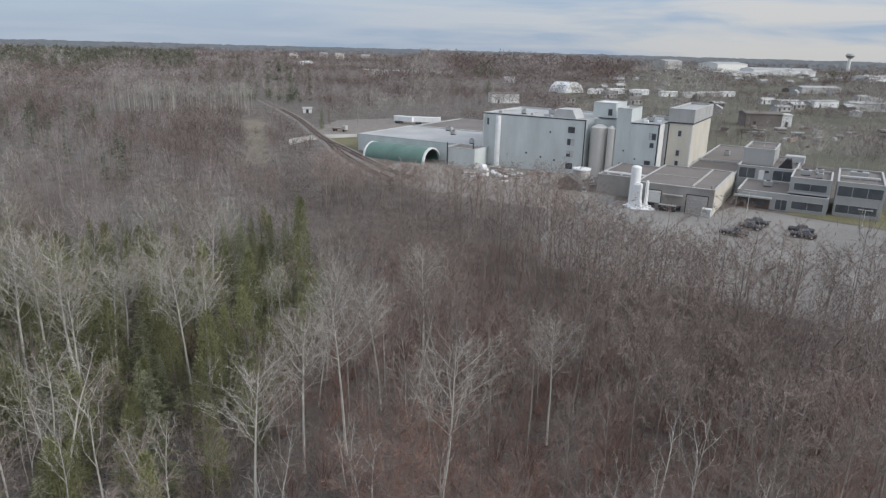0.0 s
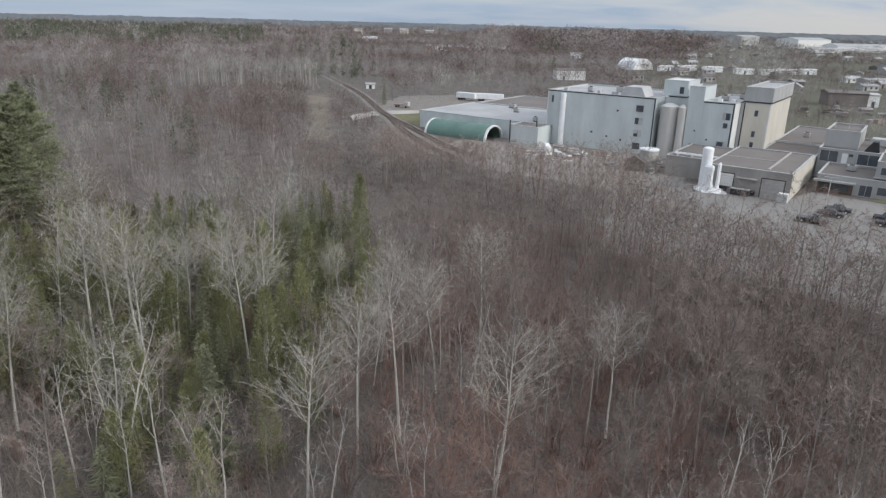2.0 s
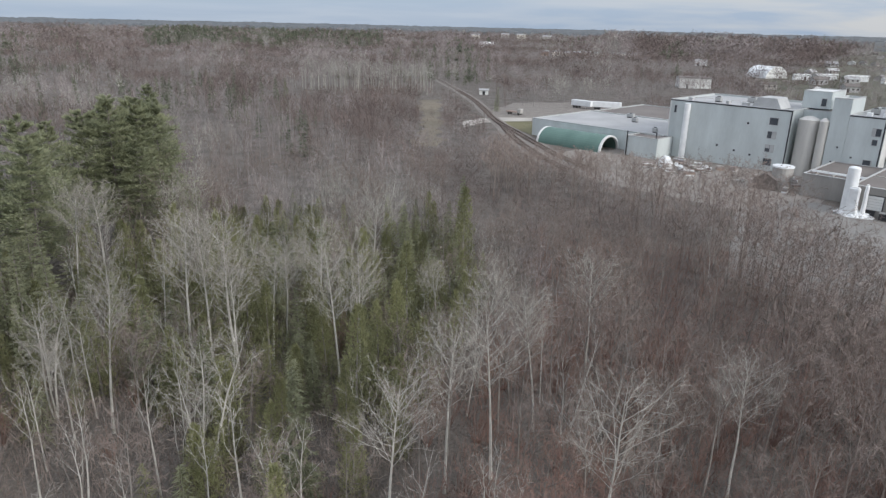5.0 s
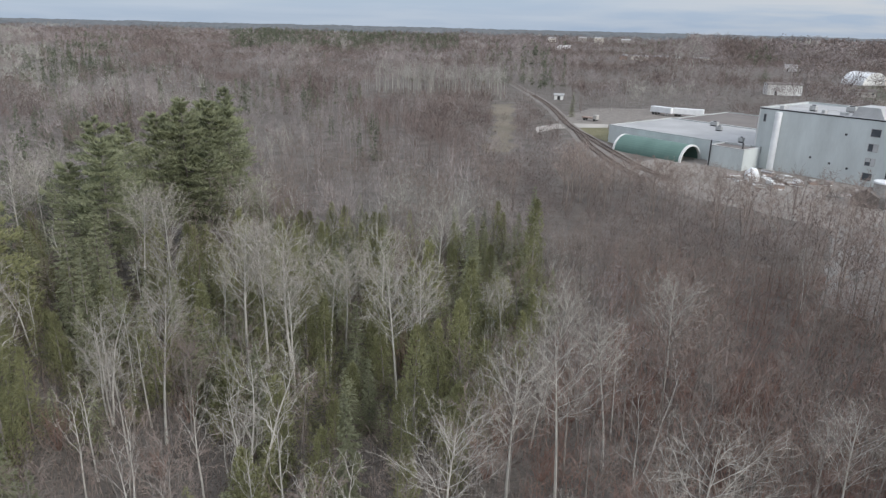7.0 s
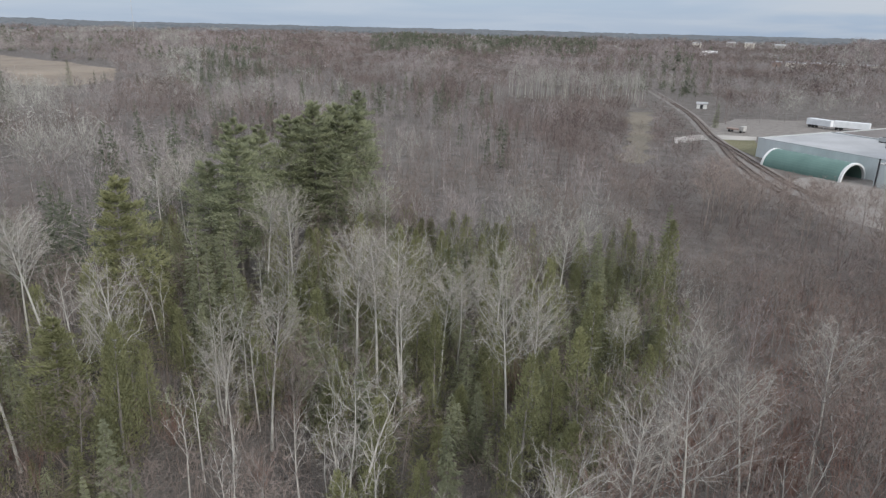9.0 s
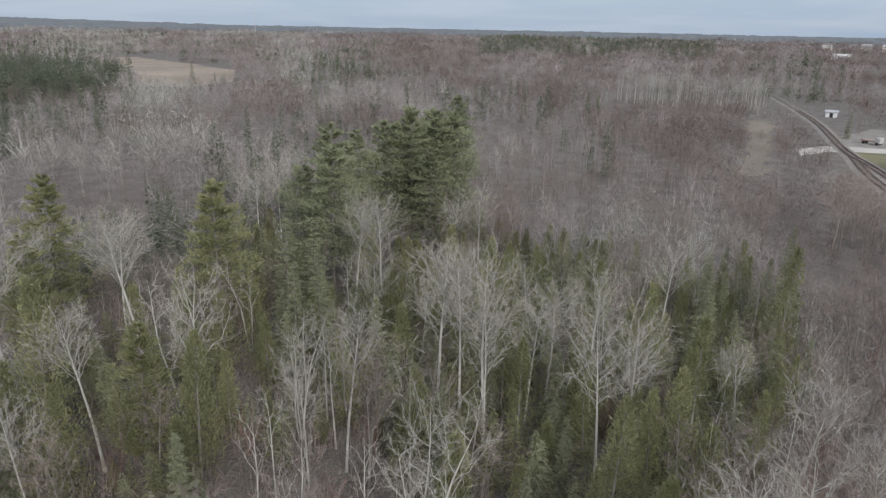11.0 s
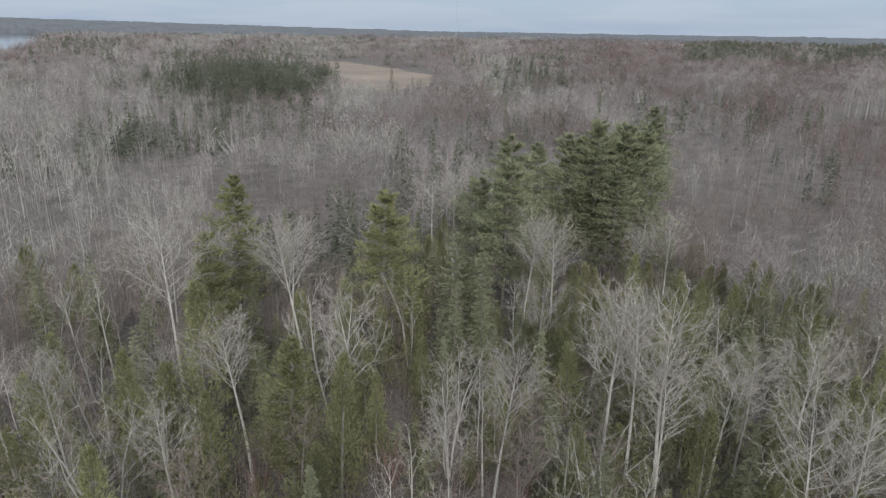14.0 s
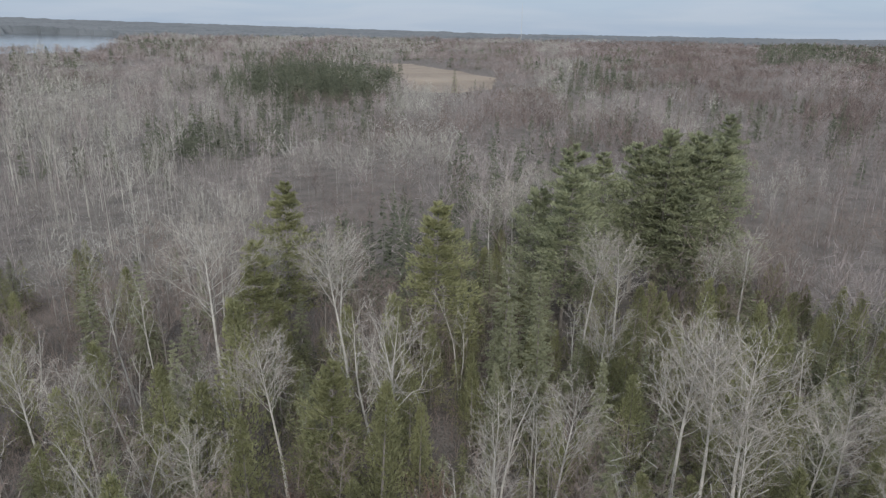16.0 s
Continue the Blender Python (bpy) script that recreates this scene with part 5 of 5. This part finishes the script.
# ---- vehicles ----
def car(m, label, long=4.6, tall=1.45, pickup=False):
    ob = root("car" if not pickup else "pickup_truck", m, label, "car", "parked cars")
    h = long / 2
    part("body", box(-h, -0.88, 0.32, h, 0.88, 0.92, bevel=0.12), M["black_paint"], ob)
    bm = box(-h * 0.55 if not pickup else -h * 0.05, -0.80, 0.90, h * 0.48, 0.80, tall)
    for v in bm.verts:
        if v.co.z > 1.2:
            v.co.x = v.co.x * 0.62 + (0.0 if not pickup else 0.1)
            v.co.y *= 0.82
    part("cabin", bm, M["glass"], ob, "dark cabin glass")
    bm = box(-h * 0.34 if not pickup else 0.08, -0.62, tall - 0.01, h * 0.30, 0.62, tall + 0.05, bevel=0.02)
    part("top", bm, M["black_paint"], ob)
    for x in (-h * 0.62, h * 0.62):
        for y in (-0.80, 0.80):
            bm = drum(0, 0, -0.11, 0.11, 0.33, n=16)
            bmesh.ops.rotate(bm, verts=bm.verts, matrix=Matrix.Rotation(math.pi / 2, 3, "X"))
            bmesh.ops.translate(bm, verts=bm.verts, vec=(x, y, 0.33))
            w = part("wheel", bm, M["tyre"], ob)
            bm = drum(0, 0, -0.02, 0.02, 0.19, n=12)
            bmesh.ops.rotate(bm, verts=bm.verts, matrix=Matrix.Rotation(math.pi / 2, 3, "X"))
            bmesh.ops.translate(bm, verts=bm.verts, vec=(x, y + (0.115 if y > 0 else -0.115), 0.33))
            part("rim", bm, M["steel"], w)
    for y in (-0.6, 0.6):
        part("headlight", box(h - 0.03, y - 0.17, 0.62, h + 0.015, y + 0.17, 0.76), M["tank_white"], ob)
    return ob


CARS = ((9.1, -2.6, 0, False), (8.4, -6.8, 3, False), (6.5, -13.4, -2, True), (16.7, -3.9, 178, False), (17.3, -7.6, 182, False))
for u, v, turn, pk in CARS:
    car(PLANT @ pose(u, v, 0.05, 0, 0, turn), "black parked pickup on the pale lot" if pk else "black parked car on the pale lot", 4.8 if pk else 4.3, 1.65 if pk else 1.42, pk)


def trailer(x, y, turn, long=12.5):
    ob = root("semi_trailer", pose(x, y, 0.04, 0, 0, turn), "white box semi-trailer standing on gravel", "trailer", "white semi-trailers")
    part("box_body", box(-long / 2, -1.25, 1.0, long / 2, 1.25, 3.1, bevel=0.06), M["tank_white"], ob)
    part("chassis", box(-long / 2 + 0.3, -0.5, 0.85, long / 2 - 0.3, 0.5, 1.12), M["dark"], ob)
    for x0 in (-long / 2 + 1.2, -long / 2 + 2.5):
        for y0 in (-1.0, 1.0):
            bm = drum(0, 0, -0.14, 0.14, 0.5, n=16)
            bmesh.ops.rotate(bm, verts=bm.verts, matrix=Matrix.Rotation(math.pi / 2, 3, "X"))
            bmesh.ops.translate(bm, verts=bm.verts, vec=(x0, y0, 0.5))
            part("wheel", bm, M["tyre"], ob)
    for y0 in (-0.7, 0.7):
        part("prop_leg", box(long / 2 - 2.6, y0 - 0.08, 0, long / 2 - 2.4, y0 + 0.08, 0.9), M["steel"], ob)


trailer(-17.5, 283, -30, 9)
trailer(-8.0, 281.5, -6, 11)
ob = root("flatbed_truck", pose(-39.5, 251.5, 0.05, 0, 0, -20), "small pale flatbed truck beside the lane", "truck")
part("bed", box(-3.0, -1.0, 0.8, 1.2, 1.0, 1.25, bevel=0.04), M["rust_clad"], ob)
part("cab", box(1.3, -1.0, 0.5, 2.9, 1.0, 2.2, bevel=0.15), M["concrete"], ob)
for x0 in (-2.0, 2.0):
    for y0 in (-0.9, 0.9):
        bm = drum(0, 0, -0.12, 0.12, 0.42, n=14)
        bmesh.ops.rotate(bm, verts=bm.verts, matrix=Matrix.Rotation(math.pi / 2, 3, "X"))
        bmesh.ops.translate(bm, verts=bm.verts, vec=(x0, y0, 0.42))
        part("wheel", bm, M["tyre"], ob)


# ---- lamps and yard things ----
def lamp_post(x, y, h, arm_turn=0):
    ob = root("lamp_post", pose(x, y, 0.04, 0, 0, arm_turn), "slim steel lamp post with twin heads", "lamp post", "lamp posts of the lot")
    part("base", drum(0, 0, 0, 0.5, 0.25, n=12), M["concrete"], ob)
    part("pole", drum(0, 0, 0.5, h, 0.09, 0.06, n=10), M["steel"], ob)
    part("arm", box(-0.9, -0.04, h - 0.12, 0.9, 0.04, h - 0.02), M["steel"], ob)
    for x0 in (-0.95, 0.95):
        part("lamp_head", box(x0 - 0.28, -0.16, h - 0.16, x0 + 0.28, 0.16, h + 0.02, bevel=0.04), M["grey_clad"], ob)


lamp_post(55.7, 81.7, 7.2, 20)
lamp_post(57.7, 125.0, 6.2, -30)
lamp_post(79.5, 123.9, 3.6, -30)

ob = root("wrapped_tank", pose(31.8, 155.2, 0.03, 0, 0, -30), "upright tank wrapped in pale sheeting", "tank")
bm = drum(0, 0, 0, 4.6, 2.1, 2.0, n=20)
R = np.random.default_rng(31)
for v in bm.verts:
    v.co += Vector(R.normal(0, 0.05, 3))
part("wrap", bm, M["concrete"], ob)
part("lid", drum(0, 0, 4.55, 4.85, 2.15, 2.1, n=20), M["tank_white"], ob)
ob = root("covered_heap", pose(9.6, 169.4, 0.03), "heap under white tarpaulin beside the duct", "heap")
bm = bmesh.new()
bmesh.ops.create_icosphere(bm, subdivisions=3, radius=1.0)
for v in bm.verts:
    k = 1 + 0.16 * noise.noise(v.co * 2.2)
    v.co = Vector((v.co.x * 1.6 * k, v.co.y * 1.4 * k, max(v.co.z, -0.02) ** 0.7 * 2.8 * k if v.co.z > 0 else 0))
part("tarpaulin", bm, M["tank_white"], ob)
for i in range(34):
    u, v = R.uniform(-60, -26), R.uniform(6, 22)
    x, y = local(u, v)
    ob = root("timber_stack", pose(x, y, 0.04, 0, 0, R.uniform(0, 180)), "untidy stack of weathered boards and pallets", "stack", "stacks in the yard")
    w, d, z = R.uniform(1.0, 3.2), R.uniform(0.7, 1.3), 0.0
    for k in range(int(R.integers(2, 6))):
        t = R.uniform(0.14, 0.3)
        part("board", box(-w / 2 + R.uniform(-0.3, 0.3), -d / 2 + R.uniform(-0.1, 0.1), z, w / 2 + R.uniform(-0.3, 0.3), d / 2, z + t), M[("rust_clad", "concrete", "tank_white", "wood")[int(R.integers(0, 4))]], ob)
        z += t + 0.002
ob = root("field_hut", PLANT @ pose(-32.6, 8.5, 0.04, 0, 0, 8), "small brown hut with a pale gable edge", "hut")
bm = bmesh.new()
q = [bm.verts.new(c) for c in ((-2.2, -1.6, 0), (2.2, -1.6, 0), (2.2, 1.6, 0), (-2.2, 1.6, 0), (-2.2, -1.6, 2.0), (2.2, -1.6, 2.0), (2.2, 1.6, 2.0), (-2.2, 1.6, 2.0), (0, -1.6, 3.3), (0, 1.6, 3.3))]
for f in ((0, 1, 5, 8, 4), (2, 3, 7, 9, 6), (1, 2, 6, 5), (3, 0, 4, 7)):
    bm.faces.new([q[i] for i in f])
part("wall", bm, M["sleeper"], ob)
for sgn in (-1, 1):
    bm = box(-1.35, -1.8, -0.06, 1.35, 1.8, 0.06)
    bmesh.ops.rotate(bm, verts=bm.verts, matrix=Matrix.Rotation(sgn * 0.534, 3, "Y"))
    bmesh.ops.translate(bm, verts=bm.verts, vec=(sgn * 1.16, 0, 2.72))
    part("roof_slope", bm, M["roof_brown"], ob)
for i, (u, v, turn) in enumerate(((-18.0, -16.4, 28), (-16.2, -19.0, 28))):
    ob = root("concrete_barrier", PLANT @ pose(u, v, 0.04, 0, 0, turn), "low pale concrete barrier at the yard's edge", "barrier", "barriers at the yard")
    bm = box(-3.4, -0.3, 0, 3.4, 0.3, 0.8)
    for q in bm.verts:
        if q.co.z > 0.5:
            q.co.y *= 0.45
    part("block", bm, M["concrete"], ob)
for u, v, k in ((-20, -10.8, 0.5), (-21.4, -11.6, 0.42), (2, 12.2, 0.3), (3.6, 12.0, 0.27), (5.2, 11.9, 0.3), (6.8, 11.8, 0.26), (31.5, 16.5, 0.5), (31, 20, 0.45)):
    stand(SHRUB, *local(u, v), k)
stand(SPRUCE, *local(33.5, 30), 0.72)
stand(SPRUCE, *local(35.0, 35), 0.8)
ob = root("long_roof_unit", PLANT @ pose(25.2, 24, 6.64, 0, 0, 4), "long pale duct on the office roof", "duct")
part("duct_body", box(-3.6, -0.4, 0.2, 3.6, 0.4, 0.65, bevel=0.08), M["coping"], ob)
for a in (-3, 0, 3):
    part("duct_foot", box(a - 0.1, -0.4, 0, a + 0.1, 0.4, 0.2), M["steel"], ob)
ob = root("slant_roof_unit", PLANT @ pose(10.4, 33.5, 6.04), "dark wedge-shaped rooftop cooler", "cooler")
bm = box(-1.5, -1.2, 0.1, 1.5, 1.2, 2.4)
for q in bm.verts:
    if q.co.z > 1:
        q.co.x = q.co.x * 0.35 + 0.5
part("wedge", bm, M["dark"], ob)
part("curb", box(-1.6, -1.3, 0, 1.6, 1.3, 0.1), M["steel"], ob)
ob = root("roof_tank", PLANT @ pose(11.6, 44, 6.04), "pale box-shaped rooftop tank", "tank")
part("case", box(-2.2, -1.4, 0.15, 2.2, 1.4, 1.9, bevel=0.15), M["coping"], ob)
part("curb", box(-2.0, -1.2, 0, 2.0, 1.2, 0.15), M["steel"], ob)
# roof things on the works
for u, v, h, w, d in ((-84, 44, 5.0, 1.6, 1.2), (-70, 30, 5.0, 1.2, 1.0), (-50, 40, 14.0, 2.0, 1.6), (-22.5, 38, 14.1, 1.6, 1.4), (-20.0, 45, 14.1, 1.2, 1.2), (15, 24, 6.5, 2.0, 1.4), (17.5, 27, 6.5, 1.6, 1.2), (25, 28, 6.6, 3.4, 1.6), (8, 24, 3.2, 1.8, 1.2), (17.8, 22, 6.5, 1.2, 1.8), (-31, 49, 13.9, 1.6, 1.2), (-56, 34, 14.0, 1.4, 1.2), (-90, 52, 5.0, 2.2, 1.2), (-6, 60, 4.4, 1.5, 1.5)):
    ob = root("roof_unit", PLANT @ pose(u, v, h - 0.1), "grey ventilation unit on the flat roof", "ventilation unit", "roof units")
    part("case", box(-w / 2, -d / 2, 0.2, w / 2, d / 2, 1.25, bevel=0.06), M["grey_clad"], ob)
    part("foot", box(-w / 2 + 0.1, -d / 2 + 0.1, 0, w / 2 - 0.1, d / 2 - 0.1, 0.2), M["dark"], ob)
    part("fan_ring", drum(0, 0, 1.25, 1.4, min(w, d) * 0.36, n=16), M["dark"], ob)
for u, v, z0, h in ((-66.6, 30.5, 4.8, 3.2), (-64.2, 20, 0, 6.2), (-71.5, 18.8, 0, 6.0)):
    ob = root("vent_pipe", PLANT @ pose(u, v, z0), "thin dark vent pipe on the works", "pipe", "vent pipes")
    part("pipe", drum(0, 0, 0, h, 0.16, n=10), M["dark"], ob)
    part("cowl", drum(0, 0, h, h + 0.25, 0.28, 0.1, n=10), M["dark"], ob)


# ---- hut, dome and town ----
def gabled(name, x, y, turn, w, d, h, rise, wall, roof, label, category, group="", doors=1):
    """A plain gabled building: walls with gable ends, a pitched roof with thickness, a door and windows."""
    ob = root(name, pose(x, y, 0, 0, 0, turn), label, category, group)
    bm = bmesh.new()
    a = [bm.verts.new(p) for p in ((-w / 2, -d / 2, 0), (w / 2, -d / 2, 0), (w / 2, d / 2, 0), (-w / 2, d / 2, 0), (-w / 2, -d / 2, h), (w / 2, -d / 2, h), (w / 2, d / 2, h), (-w / 2, d / 2, h), (-w / 2, 0, h + rise), (w / 2, 0, h + rise))]
    for f in ((0, 1, 5, 4), (2, 3, 7, 6), (1, 2, 6, 9, 5), (3, 0, 4, 8, 7)):
        bm.faces.new([a[i] for i in f])
    part("wall", bm, M[wall], ob)
    bm = bmesh.new()
    e, t = 0.4, 0.16
    for s in (-1, 1):
        q = [(-w / 2 - e, s * (d / 2 + e), h - rise * 2 * e / d), (w / 2 + e, s * (d / 2 + e), h - rise * 2 * e / d), (w / 2 + e, 0, h + rise), (-w / 2 - e, 0, h + rise)]
        lo, hi = [bm.verts.new((p[0], p[1], p[2] + 0.01)) for p in q], [bm.verts.new((p[0], p[1], p[2] + t)) for p in q]
        for f in (lo, hi):
            bm.faces.new(f)
        for i in range(4):
            bm.faces.new((lo[i], lo[(i + 1) % 4], hi[(i + 1) % 4], hi[i]))
    bmesh.ops.recalc_face_normals(bm, faces=bm.faces)
    part("roof", bm, M[roof], ob)
    for k in range(doors):
        x0 = -w / 2 + w * (k + 0.5) / doors
        part("door" if k == 0 else "window", box(x0 - 0.6, -d / 2 - 0.05, 0.02 if k == 0 else h * 0.4, x0 + 0.6, -d / 2 - 0.002, min(h * 0.8, 2.3)), M["dark"], ob)
    return ob


gabled("track_hut", -65, 318, 10, 4.0, 2.8, 2.1, 0.5, "white_trim", "roof_grey", "small white hut beside the railway", "hut")
dome = root("dome_store", pose(92, 533, 0, 0, 0, -55), "large white fabric dome store", "store")
N, RAD = 24, 9.5
bm = half_shell(-9, 9, RAD - 0.1, RAD)
for v in bm.verts:
    v.co.z *= 0.95
part("cover", bm, M["tank_white"], dome)
bm = bmesh.new()
for x0 in (-8.8, 8.8):
    bm.faces.new([bm.verts.new((x0, -(RAD - 0.15) * math.cos(math.pi * k / N), (RAD - 0.15) * 0.836 * math.sin(math.pi * k / N))) for k in range(N + 1)])
part("end_wall", bm, M["white_trim"], dome)
SHEDS = (  # x, y, turn, width, depth, eaves
    (34, 412, 10, 17, 9, 5.5), (60, 670, 0, 10, 7, 5), (453, 1440, 40, 60, 30, 16), (506, 1283, 36, 95, 40, 15), (547, 1155, 8, 110, 40, 9), (145, 316, -4, 16, 10, 5.6),
    (260, 424, -12, 24, 12, 4.5), (242, 444, 18, 20, 8, 4), (215, 436, 15, 16, 8, 4), (455, 1080, 20, 50, 20, 5), (620, 1000, 20, 70, 30, 6), (330, 620, 12, 40, 16, 5))
for i, (x, y, turn, w, d, h) in enumerate(SHEDS):
    gabled("industrial_shed", x, y, turn, w, d, h, d * 0.08, ("white_trim", "tank_white", "grey_clad")[i % 3] if i != 5 else "roof_brown", "roof_grey" if i not in (0, 5) else "roof_brown", "pale metal shed in the distant town", "shed", "sheds of the town", 2)
R = np.random.default_rng(41)
spots = []
for _ in range(4000):
    if len(spots) >= 120:
        break
    a, r = radians(R.uniform(5, 40)), R.uniform(400, 1500)
    x, y = math.sin(a) * r, math.cos(a) * r
    if not inside(TOWN, np.array([x]), np.array([y]))[0] or inside(OPEN, np.array([x]), np.array([y]))[0] or any((x - p) ** 2 + (y - q) ** 2 < 18 ** 2 for p, q in spots):
        continue
    spots.append((x, y))
    row = 0.5 * round(R.uniform(0, 1)) * 90 + 15
    gabled("house", x, y, row + R.uniform(-6, 6), R.uniform(6, 11), R.uniform(5, 7), R.uniform(2.2, 3.4), R.uniform(0.8, 1.8), ("white_trim", "concrete", "grey_clad", "coping", "roof_brown", "concrete")[int(R.integers(0, 6))], ("roof_grey", "roof_brown", "coping", "roof_brown", "roof_grey")[int(R.integers(0, 5))], "low house among trees in the distant town", "house", "houses of the town", 3)
for i in range(7):  # row of white trailers behind the works
    gabled("mobile_home", 113 + 17 * i, 520 + 12 * math.sin(i * 1.3), 8 + 5 * math.sin(i), 13, 5, 3.4, 0.5, "tank_white", "white_trim", "long white mobile home in a row", "mobile home", "white mobile homes", 1)
for i in range(9):  # timber yard far up the line
    gabled("yard_shed", -92 + 11.5 * i, 768 + 6 * math.sin(i * 2.1), 5, 8, 8, 4.5, 1.0, "cream_clad" if i % 3 else "rust_clad", "roof_grey", "pale shed of a far yard", "shed", "sheds of the far yard", 1)
gabled("store_annex", 155.5, 315.5, -4, 4.5, 9, 5.2, 0.5, "white_trim", "coping", "white end part of a brown brick store", "store")
for i in range(46):  # littered ground before the town
    x, y = R.uniform(112, 190), R.uniform(240, 318)
    if x + 0.6 * y < 268 or abs(x - 147) < 13 and abs(y - 316) < 9:
        continue
    ob = root("scrap_pile", pose(x, y, 0.03, 0, 0, R.uniform(0, 180)), "low pile of pale scrap on bare ground", "scrap pile", "scrap piles before the town")
    w, d, z = R.uniform(1.5, 5.0), R.uniform(1.0, 2.6), 0.0
    for k in range(int(R.integers(1, 4))):
        t = R.uniform(0.3, 0.9)
        part("scrap", box(-w / 2 + R.uniform(-0.4, 0.4), -d / 2, z, w / 2 + R.uniform(-0.4, 0.4), d / 2 + R.uniform(-0.3, 0.3), z + t, bevel=0.05), M[("rust_clad", "concrete", "roof_brown", "coping", "brick")[int(R.integers(0, 5))]], ob)
        z += t
gabled("farmhouse", -205, 1000, 10, 22, 10, 5, 2, "tank_white", "white_trim", "white farmhouse on a far field", "house")
for i in range(4):
    gabled("far_block", -330 + 52 * i + 10 * math.sin(i * 3), 1490 + 60 * math.sin(i * 1.7), 10, 18, 12, 9 + 3 * abs(math.sin(i * 2.3)), 1.5, "concrete" if i % 2 else "cream_clad", "roof_grey", "pale block on the far skyline", "building", "far skyline blocks", 2)

wt = root("water_tower", pose(860, 1500, 0), "pale water tower over the distant town", "water tower")
part("stem", drum(0, 0, 0, 30, 3.4, 3.0, n=20), M["white_trim"], wt)
part("tank", drum(0, 0, 30, 36, 5.0, 9.5, n=28), M["concrete"], wt)
part("tank_top", drum(0, 0, 36, 40, 9.5, 7.0, n=28), M["grey_clad"], wt)
mast = root("radio_mast", pose(-1560, 1060, 0), "very thin radio mast on the skyline", "mast")
part("mast_tube", drum(0, 0, 0, 100, 0.55, 0.3, n=6), M["steel"], mast)
